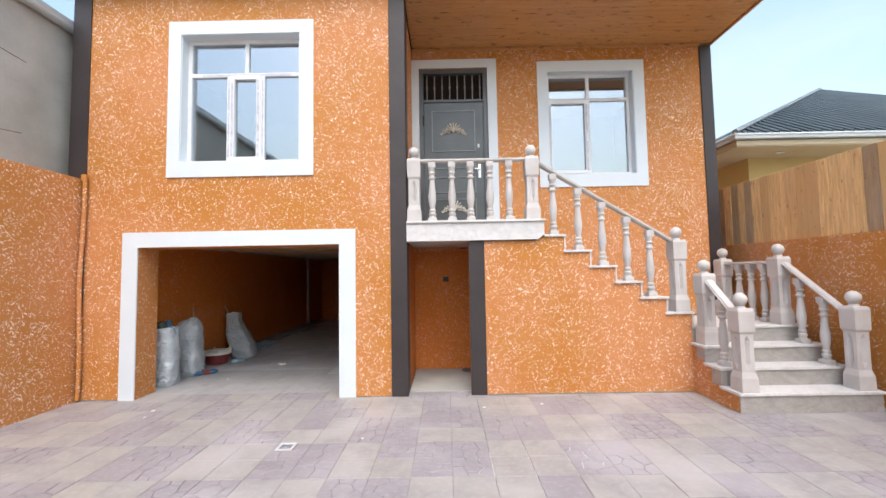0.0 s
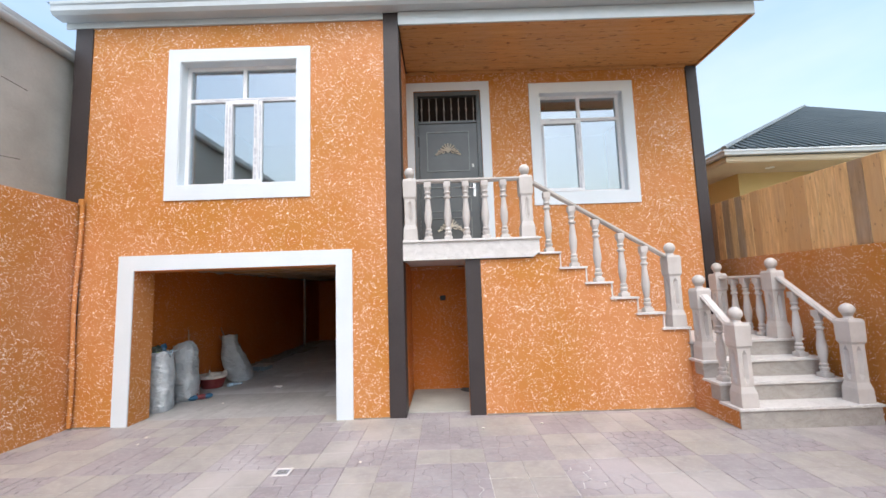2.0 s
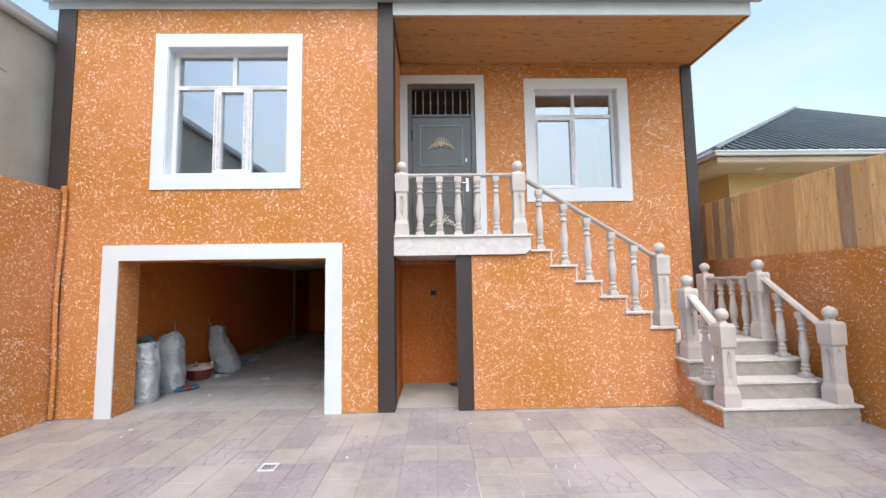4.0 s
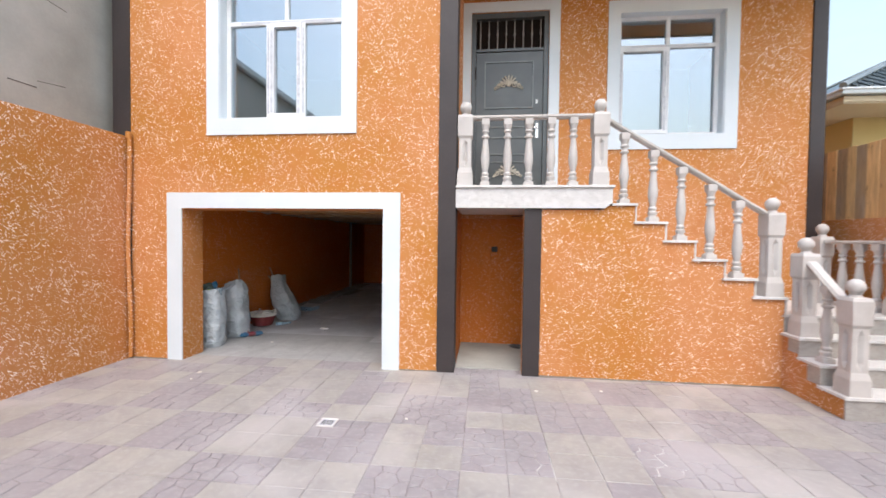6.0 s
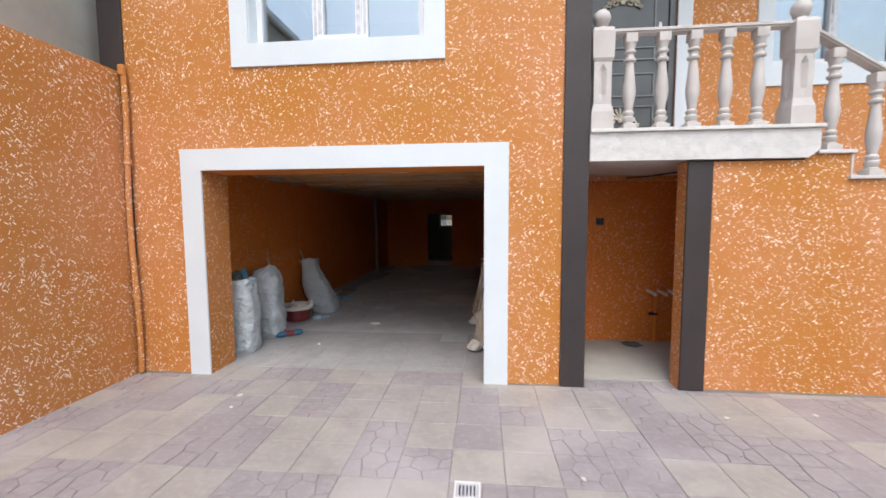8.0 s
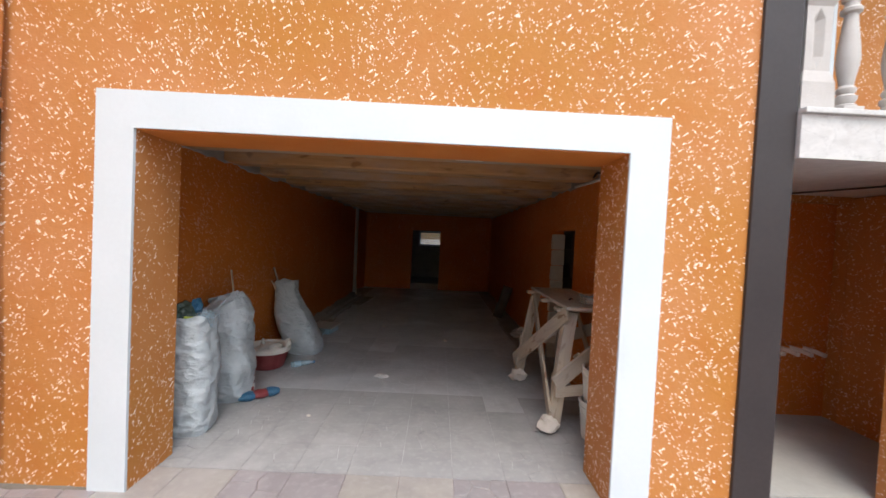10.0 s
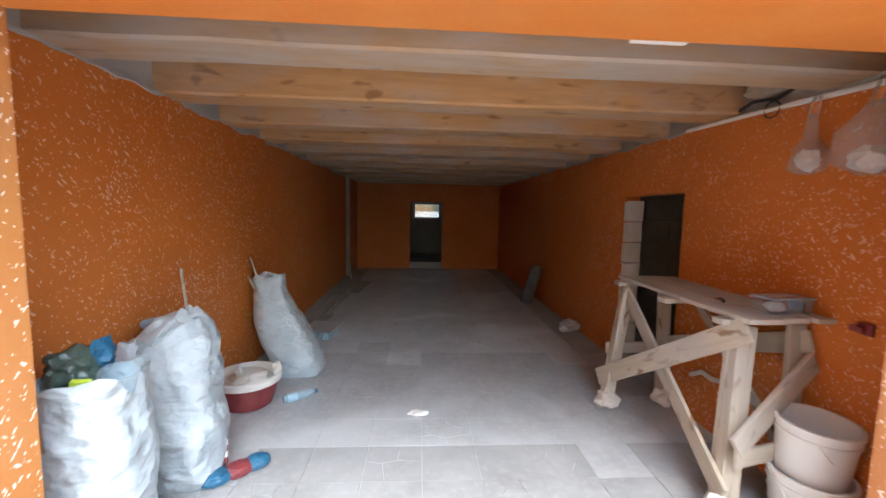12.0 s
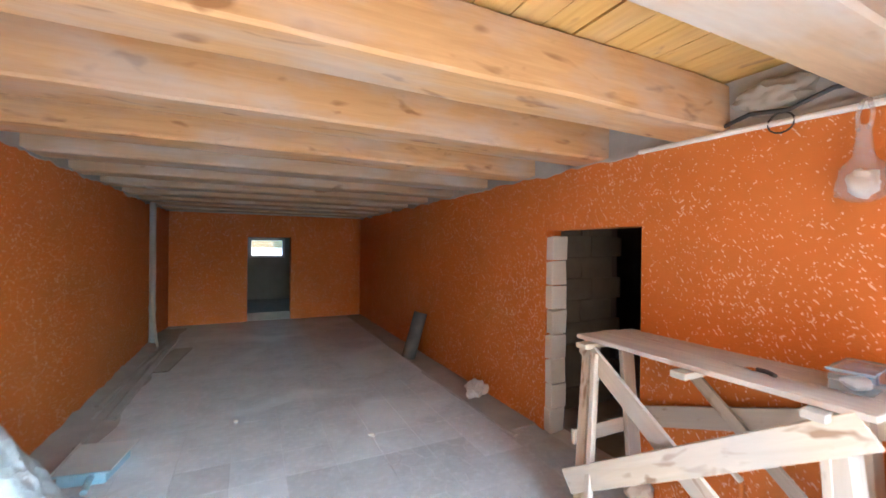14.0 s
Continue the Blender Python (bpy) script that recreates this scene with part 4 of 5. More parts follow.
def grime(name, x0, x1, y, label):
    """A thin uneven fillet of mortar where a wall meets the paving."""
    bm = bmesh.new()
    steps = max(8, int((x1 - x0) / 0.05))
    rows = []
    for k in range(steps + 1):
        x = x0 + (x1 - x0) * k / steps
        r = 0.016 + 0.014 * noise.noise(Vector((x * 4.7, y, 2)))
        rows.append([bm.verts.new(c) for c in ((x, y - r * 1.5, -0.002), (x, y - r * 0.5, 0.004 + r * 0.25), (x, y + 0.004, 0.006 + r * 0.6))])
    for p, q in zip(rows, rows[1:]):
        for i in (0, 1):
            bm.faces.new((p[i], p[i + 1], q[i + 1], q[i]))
    return solid(name, bm, SHADE_BLOCK_GRIME, label, "mortar", kind="structure", smooth=True)


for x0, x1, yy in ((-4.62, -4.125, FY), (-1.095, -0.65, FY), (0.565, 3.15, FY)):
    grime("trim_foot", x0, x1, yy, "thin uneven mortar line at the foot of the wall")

# fence on the right boundary wall
fence = thing("fence", (4.86, 0, 1.925), "tall fence of raw pine boards on the boundary wall", "fence")
rng = random.Random(11)
y = -8.9
while y < 8.6:
    wdt = 0.12 + rng.random() * 0.07
    b = board(0.975 + rng.random() * 0.012, wdt - 0.003, 0.02, 0.003)
    part("board", b, FENCE_GREY if rng.random() < (0.45 if y > 6.2 else 0.16) else FENCE_WOOD, fence, at=pose(rng.random() * 0.006, y + wdt / 2, 0.0, 0, -90, 0) @ pose(0, 0, 0, rng.uniform(-1.5, 1.5)))
    y += wdt
for z in (0.2, 0.75):
    part("batten", board(17.5, 0.06, 0.03, 0.002), FENCE_WOOD, fence, at=pose(0.035, -8.9, z, 0, 0, 90))

# neighbour on the left: grey rendered building
left = thing("neighbour_building", (-5.0, 0, 0), "tall grey rendered building behind the boundary wall", "building")
part("wall", box(-6.0, 0.0, -12.0, 13.0, -0.1, 4.95), CONCRETE, left)
part("roof", box(-6.1, 0.10, -12.1, 13.1, 4.955, 5.02, 0.01), GUTTER, left)
rng = random.Random(31)
for k in range(9):
    yy, zz = rng.uniform(1.5, 5.6), rng.uniform(3.0, 4.4)
    part("mortar_scar", board(rng.uniform(0.12, 0.4), 0.006, rng.uniform(0.008, 0.02), 0.002, 0.006, k), DARK_BLOCK, left, "dark scar in the render", at=pose(0.0, yy, zz, 0, rng.uniform(-8, 8), 90))
part("gutter", tube([(0.05, -12.0, 4.93), (0.05, 13.0, 4.93)], 0.055, 10), GUTTER, left, smooth=True)

# neighbour on the right: hipped green roof, white gutter
nb = thing("neighbour_house", (6.3, 8.55, 0), "yellow house with dark green ribbed metal roof", "house")
ex, ey, ez = 13.0, 10.0, 4.13
part("wall", box(0.9, ex - 0.5, 0.9, ey - 0.5, -0.1, ez - 0.02), YELLOW_WALL, nb)
part("eave_soffit", box(0, ex, 0, ey, ez - 0.02, ez), CREAM, nb)
cor = part("cornice", box(-0.02, ex + 0.02, -0.02, ey + 0.02, ez + 0.002, ez + 0.11, 0.01), CREAM, nb)
gut = part("gutter", box(-0.1, ex + 0.1, -0.1, ey + 0.1, ez + 0.125, ez + 0.24, 0.02), GUTTER, nb)
part("gutter_lip", box(-0.12, ex + 0.12, -0.12, ey + 0.12, ez + 0.205, ez + 0.236, 0.008), WHITE_PAINT, gut)
part("spotlight", lathe([(0.09, ez - 0.035), (0.09, ez - 0.021)], 12, centre=(1.3, 0.45, 0)), WHITE_PAINT, nb)
apx = (6.6, 5.0, ez + 3.4)
bm = bmesh.new()
c = [bm.verts.new(p) for p in ((-0.1, -0.1, ez + 0.24), (ex + 0.1, -0.1, ez + 0.24), (ex + 0.1, ey + 0.1, ez + 0.24), (-0.1, ey + 0.1, ez + 0.24), apx, (ex - 2.5, 5.0, ez + 2.95))]
for f in ((0, 1, 5, 4), (1, 2, 5), (2, 3, 4, 5), (3, 0, 4), (3, 2, 1, 0)):
    bm.faces.new([c[i] for i in f])
rf = part("roof", bm, ROOF_GREEN, nb)
part("hip_cap", tube([(-0.1, -0.1, ez + 0.27), (apx[0], apx[1], apx[2] + 0.03)], 0.06, 6), HIP, rf)
part("hip_cap", tube([(-0.1, ey + 0.1, ez + 0.27), (apx[0], apx[1], apx[2] + 0.03)], 0.06, 6), HIP, rf)
bm = bmesh.new()
for k in range(52):
    x = 0.15 + k * 0.225
    t1 = min(1.0, (x + 0.1) / (apx[0] + 0.1)) if x < apx[0] else min(1.0, (ex + 0.1 - x) / 2.6)
    p0, p1 = Vector((x, -0.1, ez + 0.26)), Vector((x, -0.1 + 5.1 * t1, ez + 0.26 + (3.16 - 0.45 * max(0.0, x - apx[0]) / (ex - 2.5 - apx[0])) * t1))
    tube([p0, p1], 0.028, 4, bm)
tagged(part("rib", bm, ROOF_GREEN, rf), kind="stuff")

# ---- blocks of the unfinished doorway and of the side room ----
jamb = thing("door_jamb", (-0.795, 8.172, 0.0), "rough pale limestone blocks lining the unfinished doorway", "door jamb")
jamb["kind"] = "structure"


def block_mesh(w, d, h, seed, mat=LIMESTONE):
    bm = box(-w / 2, w / 2, -d / 2, d / 2, 0, h, 0.008)
    for v in bm.verts:
        v.co += noise.noise_vector(v.co * 9 + Vector((seed, 0, 0))) * 0.014
    return mesh_of("block", bm, mat)


BLOCKS = [block_mesh(0.145, 0.075, 0.185, k * 4.3) for k in range(4)]
rng = random.Random(21)
for k in range(8):
    part("block", BLOCKS[k % 4], None, jamb, at=pose(rng.uniform(-0.012, 0.006), rng.uniform(-0.012, 0.004), 0.001 + k * 0.195, 0, 0, rng.uniform(-1.5, 1.5)))
store_wall = bpy.data.objects["wall_store_end"]
# same kind of blocks as the jamb, coloured dark for the unlit room
STORE = [block_mesh(0.385, 0.06, 0.19, 30 + k, SHADE_BLOCK_GRIME) for k in range(3)]
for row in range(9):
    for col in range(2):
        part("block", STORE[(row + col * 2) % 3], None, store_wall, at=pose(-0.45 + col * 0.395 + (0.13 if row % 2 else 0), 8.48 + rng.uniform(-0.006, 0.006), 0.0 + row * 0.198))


# ---- garage things ----
def sack_bm(height, rx, ry, spine, taper, seed, rings=56, segments=64, close=True):
    """A slack woven sack; spine gives the sideways lean by height, taper the girth by height."""
    bm = bmesh.new()
    loops = []
    for k in range(rings + 1):
        t = k / rings
        z = height * t
        girth = np.interp(t, [p[0] for p in taper], [p[1] for p in taper])
        ox = np.interp(t, [p[0] for p in spine], [p[1] for p in spine])
        oy = np.interp(t, [p[0] for p in spine], [p[2] for p in spine])
        loop = []
        for i in range(segments):
            a = math.tau * i / segments
            c, sn = math.cos(a), math.sin(a)
            sq = 1.0 / (abs(c) ** 3.0 + abs(sn) ** 3.0) ** (1 / 3.0)
            q = Vector((c * 1.6 + seed, sn * 1.6, z * 5.0))
            fold = noise.noise(q) * 0.06 + noise.noise(Vector((c * 2.2 + seed, sn * 2.2 + 5, z * 17.0 + 2.0 * noise.noise(q)))) * 0.055
            tilt = z * 9.0 + 1.5 * c + 0.8 * sn
            crease = 0.07 * (0.35 - abs(noise.noise(Vector((c * 2.2 + seed * 2, sn * 2.2, tilt))))) - 0.06 * abs(noise.noise(Vector((c * 5 + seed, sn * 5, z * 24.0))))
            r = girth * (1 + fold + crease) * sq
            dz = noise.noise(Vector((c * 1.5, sn * 1.5, seed))) * 0.06 * t
            loop.append(bm.verts.new((ox + rx * r * c, oy + ry * r * sn, z + dz)))
        loops.append(loop)
    for a, b in zip(loops, loops[1:]):
        for i in range(segments):
            j = (i + 1) % segments
            bm.faces.new((a[i], a[j], b[j], b[i]))
    bm.faces.new(loops[0][::-1])
    if close:
        c = bm.verts.new(sum((v.co for v in loops[-1]), Vector()) / segments - Vector((0, 0, 0.03)))
        for i in range(segments):
            bm.faces.new((loops[-1][i], loops[-1][(i + 1) % segments], c))
    else:
        inner = [bm.verts.new(v.co * 1.0 + (Vector((0, 0, v.co.z)) - v.co) * 0.07 + Vector((0, 0, -0.10))) for v in loops[-1]]
        for i in range(segments):
            j = (i + 1) % segments
            bm.faces.new((loops[-1][i], loops[-1][j], inner[j], inner[i]))
        bm.faces.new(inner)
    return bm


def crumple(rx, ry, rz, seed, strength=0.45, detail=3):
    """A crumpled lump of film, cloth or rubble."""
    bm = bmesh.new()
    bmesh.ops.create_icosphere(bm, subdivisions=detail, radius=1.0)
    for v in bm.verts:
        n = noise.noise(v.co * 1.7 + Vector((seed, 0, 0))) + 0.5 * noise.noise(v.co * 4.1 + Vector((0, seed, 0)))
        v.co *= 1 + strength * n
        v.co = Vector((v.co.x * rx, v.co.y * ry, v.co.z * rz))
    low = min(v.co.z for v in bm.verts)
    for v in bm.verts:
        v.co.z -= low
    return bm


ORIGIN = pose(-0.05, 0.075, 0)
a = thing("rubble_sack", (-3.955, 5.885, 0.0), "open white woven sack filled with plastic rubbish", "sack", "sacks by the garage wall")
part("sack_body", sack_bm(0.81, 0.15, 0.15, [(0, 0, 0), (0.5, 0.01, 0), (1, -0.01, 0)], [(0, 0.86), (0.06, 1.0), (0.4, 0.95), (0.55, 1.02), (0.85, 0.95), (1, 1.02)], 1.3, close=False), SACK, a, smooth=True)
part("green_film", crumple(0.085, 0.08, 0.075, 3.1, 0.32, 4), GREEN_PLASTIC, a, "dark green crumpled film", True, at=pose(-0.08, 0.0, 0.745))
part("blue_film", crumple(0.04, 0.045, 0.06, 8.2), BLUE_PLASTIC, a, "blue crumpled film", True, at=pose(-0.01, 0.05, 0.78))
part("clear_tub", lathe([(0.045, 0), (0.06, 0.12), (0.063, 0.12), (0.06, 0.115), (0.043, 0.006), (0.0, 0.006)], 18), CLEAR_FILM, a, "clear plastic tub", True, at=pose(0.085, -0.01, 0.71, 8, 8, 0))
part("lime_scrap", box(-0.03, 0.03, -0.012, 0.012, 0, 0.02, 0.005), LIME, a, at=pose(0.02, -0.09, 0.80, 10, 5, 12))

part("grey_pipe_end", tube([(0.075, 0.175, 0.40), (0.06, 0.17, 0.74)], 0.013), GREY_PIPE, a, smooth=True)

b = thing("rubble_sack", (-3.985, 6.47, 0.0), "tall full white woven sack with a folded top", "sack", "sacks by the garage wall")
part("sack_body", sack_bm(0.88, 0.185, 0.18, [(0, 0.0, 0), (0.4, 0.0, 0.0), (0.75, -0.01, 0.0), (1, 0.035, 0.03)], [(0, 0.84), (0.05, 1.0), (0.3, 1.03), (0.48, 0.93), (0.7, 0.95), (0.84, 0.82), (0.93, 0.58), (1, 0.26)], 5.7), SACK, b, smooth=True)
part("folded_flap", crumple(0.13, 0.10, 0.05, 11.0, 0.5), SACK, b, smooth=True, at=pose(-0.06, -0.03, 0.76, 18, -32, 10))
part("side_bag", crumple(0.085, 0.06, 0.15, 14.5, 0.3), SACK, b, "white bag slumped behind the sack", True, at=pose(-0.185, -0.10, 0.46))
part("stick", board(0.70, 0.015, 0.009, 0.002), SCRAP_WOOD, b, at=along((-0.02, 0.17, 0.42), (-0.215, 0.40, 1.0)))
part("rolled_film", tube([(-0.22, 0.06, 0.80), (-0.12, 0.02, 0.83), (-0.05, 0.0, 0.80)], 0.024), PALE_BLUE, b, smooth=True)

c = thing("rubble_sack", (-3.81, 7.86, 0.0), "half-full white woven sack leaning against the wall", "sack", "sacks by the garage wall")
part("sack_body", sack_bm(0.825, 0.21, 0.19, [(0, 0.02, 0), (0.2, -0.03, 0.02), (0.55, -0.185, 0.06), (0.8, -0.265, 0.10), (1, -0.285, 0.12)], [(0, 0.86), (0.06, 1.02), (0.3, 1.05), (0.55, 0.93), (0.75, 0.70), (0.9, 0.57), (1, 0.60)], 9.4, close=False), SACK, c, smooth=True)
for k, (p, q) in enumerate((((-0.34, 0.10, 0.70), (-0.41, 0.03, 0.99)), ((-0.36, 0.05, 0.66), (-0.415, 0.0, 0.83)))):
    part("stick", board((Vector(q) - Vector(p)).length, 0.024, 0.014, 0.002), SCRAP_WOOD, c, at=along(p, q))

tub = thing("plaster_basin", (-4.0, 7.265, 0.0), "dusty red plastic basin caked with white plaster", "basin")
part("basin", lathe([(0.15, 0), (0.165, 0.01), (0.215, 0.17), (0.215, 0.172), (0.205, 0.172), (0.155, 0.02), (0.0, 0.02)], 32), RED_PLASTIC, tub, smooth=True)
part("plaster_rim", lathe([(0.218, 0.172), (0.232, 0.18), (0.234, 0.215), (0.222, 0.23), (0.206, 0.215), (0.19, 0.12), (0.0, 0.10)], 32), PLASTER, tub, "crusted white plaster rim", True)
part("plaster_lump", crumple(0.13, 0.11, 0.075, 2.2, 0.35), PLASTER, tub, "white plaster lump", True, at=pose(0.02, 0.0, 0.10))
part("trowel_handle", tube([(-0.03, -0.02, 0.2), (-0.04, -0.03, 0.30)], 0.013), PAPER, tub, smooth=True)
part("crust", crumple(0.035, 0.03, 0.05, 6.0, 0.3, 2), PLASTER, tub, smooth=True, at=pose(0.19, 0.06, 0.19))

br = thing("hand_brush", (-3.725, 6.46, 0.0), "blue and red bristle broom lying on the floor", "broom")


def bristles(x0, x1, seed):
    """A matted tuft of bristles."""
    bm = bmesh.new()
    bmesh.ops.create_icosphere(bm, subdivisions=4, radius=1.0)
    for v in bm.verts:
        k = 0.10 * noise.noise(Vector((v.co.x * 14 + seed, v.co.y * 3, v.co.z * 9))) + 0.08 * noise.noise(v.co * 3 + Vector((seed, 1, 2)))
        v.co *= 1 + k
        v.co = Vector(((x0 + x1) / 2 + v.co.x * (x1 - x0) * 0.85, v.co.y * 0.058, max(0.003, 0.034 + v.co.z * 0.036)))
    return bm


turn = pose(0, 0, 0, 0, 0, 42)
part("stock", box(-0.12, 0.12, -0.022, 0.022, 0.012, 0.05, 0.008), BLUE_PLASTIC, br, at=turn)
for x0, x1, m in ((-0.14, -0.045, BLUE_PLASTIC), (-0.045, 0.06, RED_PLASTIC), (0.06, 0.145, BLUE_PLASTIC)):
    part("bristles", bristles(x0, x1, int(x0 * 1000)), m, br, at=turn)
hp, hq = Vector((-0.07, 0.03, 0.05)), Vector((-0.125, 0.17, 0.27))
for k in range(9):
    part("handle_band", tube([hp.lerp(hq, k / 9), hp.lerp(hq, (k + 1) / 9)], 0.011), PAPER if k % 2 else RED_PLASTIC, br, smooth=True)

bt = thing("plastic_bottle", along((-3.745, 7.25, 0.032), (-3.52, 7.41, 0.032)), "crushed clear plastic bottle with blue label", "bottle")
rot = pose(0, 0, 0, 0, 90, 0)
part("bottle", lathe([(0.0, 0), (0.028, 0.003), (0.031, 0.02), (0.027, 0.07), (0.031, 0.12), (0.026, 0.17), (0.014, 0.21), (0.012, 0.235), (0.0, 0.235)], 16), CLEAR_BOTTLE, bt, smooth=True, at=rot)
part("label", lathe([(0.0305, 0.03), (0.0308, 0.10)], 16), PALE_BLUE, bt, at=rot)
part("bottle_cap", lathe([(0.015, 0.232), (0.015, 0.255), (0.0, 0.256)], 12), BLUE_PLASTIC, bt, at=rot)

dp = thing("dustpan", pose(-3.83, 8.86, 0.0, 0, 0, -10), "white dustpan with pale blue rim and handle on the floor", "dustpan")
bm = bmesh.new()
low = [(-0.17, 0.19, 0.105), (0.17, 0.19, 0.105), (0.15, -0.17, 0.070), (-0.15, -0.17, 0.070)]
high = [(-0.178, 0.19, 0.122), (0.178, 0.19, 0.122), (0.155, -0.178, 0.084), (-0.155, -0.178, 0.084)]
lo_v, hi_v = [bm.verts.new(p) for p in low], [bm.verts.new(p) for p in high]
bm.faces.new(lo_v)
for i in (1, 2, 3):
    j = (i + 1) % 4
    bm.faces.new((lo_v[i], lo_v[j], hi_v[j], hi_v[i]))
bmesh.ops.solidify(bm, geom=list(bm.faces), thickness=0.006)
part("pan", bm, PAPER, dp)
part("rim", tube([(-0.16, -0.182, 0.080), (0.16, -0.182, 0.080)], 0.008, 6), PALE_BLUE, dp, smooth=True)
part("underside", box(-0.125, 0.125, -0.165, 0.16, 0.0, 0.066, 0.012), PALE_BLUE, dp)
part("handle", tube([(0.05, -0.16, 0.05), (0.06, -0.22, 0.04), (0.07, -0.28, 0.02)], 0.02), PALE_BLUE, dp, smooth=True)

pp = thing("crumpled_paper", (-2.765, 7.06, 0.0), "crumpled white packaging scrap on the tiles", "litter", "litter")
part("paper", crumple(0.065, 0.03, 0.018, 4.4, 0.5), PAPER, pp, smooth=True)
part("silver_label", box(-0.03, 0.02, -0.02, 0.01, 0.030, 0.033), CHROME, pp)
for (x, y), sc, sd in (((-2.1, 8.6), 0.02, 1), ((-3.2, 6.15), 0.014, 2), ((-3.05, 9.3), 0.02, 5), ((-0.7, 3.9), 0.012, 6), ((0.52, 4.7), 0.014, 7), ((-3.3, 4.75), 0.016, 8), ((-3.25, 4.55), 0.012, 9), ((1.2, 4.8), 0.014, 10)):
    solid("plaster_crumb", crumple(sc, sc * 1.4, sc * 0.6, sd, 0.5, 2), PLASTER, "small pale crumb of dry plaster on the paving", "litter", "litter", at=pose(x, y, 0.001, 0, 0, sd * 40))

def ragged_strip(name, x, out, label):
    """Mortar smeared over the top edge of a wall, with an uneven lower line."""
    bm = bmesh.new()
    rows = []
    for k in range(150):
        y = FY + 0.375 + k * (GB - FY - 0.4) / 149
        low = 2.035 + 0.035 * noise.noise(Vector((y * 3.1, x, 0))) + 0.02 * noise.noise(Vector((y * 11.0, x, 4)))
        thick = 0.006 + 0.004 * noise.noise(Vector((y * 6.0, x, 9)))
        rows.append([bm.verts.new(c) for c in ((x, y, low), (x + out * thick, y, low + 0.004), (x + out * thick, y, 2.058), (x - out * 0.012, y, 2.062))])
    for a, b in zip(rows, rows[1:]):
        for i in range(3):
            bm.faces.new((a[i], a[i + 1], b[i + 1], b[i]))
    return solid(name, bm, RAW_CONCRETE, label, "mortar", kind="structure", smooth=True)


ragged_strip("trim_mortar_left", GL + 0.001, 1, "ragged grey mortar line under the beam ends")
ragged_strip("trim_mortar_right", GR - 0.001, -1, "ragged grey mortar line under the beam ends")
# plain white strip along the lintel's back edge, thicker at its left end
white_strip = box(-2.22, -2.05, FY + 0.374, FY + 0.40, 1.934, 1.962, 0.003)
box(-2.05, -1.74, FY + 0.374, FY + 0.40, 1.9445, 1.966, 0.003, white_strip)
solid("trim_foam", white_strip, PLASTER, "thin white strip at the back of the lintel", "trim", kind="structure")
bm = bmesh.new()
grid = []
for k in range(90):
    y = 7.9 + k * 6.0 / 89
    reach = 0.30 + 0.10 * noise.noise(Vector((y * 1.7, 0, 3)))
    grid.append([bm.verts.new((GL + 0.004 + reach * u, y, 0.004 + (1 - u) ** 1.3 * (0.06 + 0.05 * noise.noise(Vector((y * 5, u * 3, 1)))) * max(0.0, math.sin(math.pi * min(1, k / 20, (89 - k) / 10) / 2)) + (0.008 * noise.noise(Vector((y * 19, u * 9, 6))) if 0 < u < 1 else 0))) for u in (0, 0.2, 0.4, 0.6, 0.8, 1.0)])
for a, b in zip(grid, grid[1:]):
    for i in range(5):
        bm.faces.new((a[i], a[i + 1], b[i + 1], b[i]))
solid("rubble_bank", bm, RAW_CONCRETE, "low bank of grey mortar rubble along the wall", "rubble", kind="stuff", smooth=True)

# rolled felt against the right wall, strips along both sides
ORIGIN = pose(0.02, 0.14, 0)
rl = thing("felt_roll", along((-1.165, 10.40, 0.02), (-0.985, 10.43, 0.58)), "grey tube leaning against the garage wall", "roll")
part("tube_shell", lathe([(0.07, 0), (0.088, 0), (0.088, 0.60), (0.07, 0.60), (0.06, 0.01)], 24), DARK_ROLL, rl, smooth=True, at=rot)
# black disc set inside the tube, giving the hollow's shade as colour
part("dark_core", lathe([(0.0, 0.50), (0.057, 0.50), (0.057, 0.52), (0.0, 0.52)], 20), BLACK, rl, "black disc for the shaded hollow of the roll", True, at=rot)
solid("floor_strip", board(1.75, 0.035, 0.014, 0.002, 0.003, 4), GREY_PIPE, "thin grey edging strip lying on the floor", "strip", "loose strips", at=along((-1.21, 9.82, 0.009), (-1.165, 8.08, 0.009)))
solid("film_heap", crumple(0.15, 0.085, 0.055, 7.7, 0.8, 4), PAPER, "crumpled whitish plastic film beside the wall", "film", smooth=True, at=pose(-1.06, 8.86, 0.016, 0, 0, 50))
solid("dust_bank", box(-1.17, GR - 0.004, 8.3, 14.1, 0.003, 0.016, 0.004), RAW_CONCRETE, "band of swept mortar dust along the wall", "dust", kind="stuff")
ORIGIN = pose(-0.06, 0.2, 0)
for k, (x0, y0, x1, y1, w) in enumerate(((-4.17, 9.2, -4.14, 12.9, 0.05), (-4.10, 9.35, -4.08, 12.7, 0.045), (-4.03, 9.1, -4.02, 12.4, 0.04), (-3.96, 9.6, -3.93, 12.6, 0.06), (-4.13, 9.9, -3.98, 12.2, 0.035))):
    solid("floor_strip", board(math.hypot(x1 - x0, y1 - y0), w, 0.03, 0.003, 0.004, k), GREY_PIPE if k % 2 else RAW_CONCRETE, "long dusty profile lying along the wall", "strip", "loose strips", at=along((x0, y0, 0.017 + (0.03 if k == 4 else 0)), (x1, y1, 0.017 + (0.03 if k == 4 else 0))))
solid("plaster_board", box(-0.11, 0.11, -0.55, 0.55, 0, 0.02, 0.004), RAW_CONCRETE, "pale offcut of board lying on the floor", "board", at=pose(-3.82, 11.5, 0.003, 0, 0, -6))
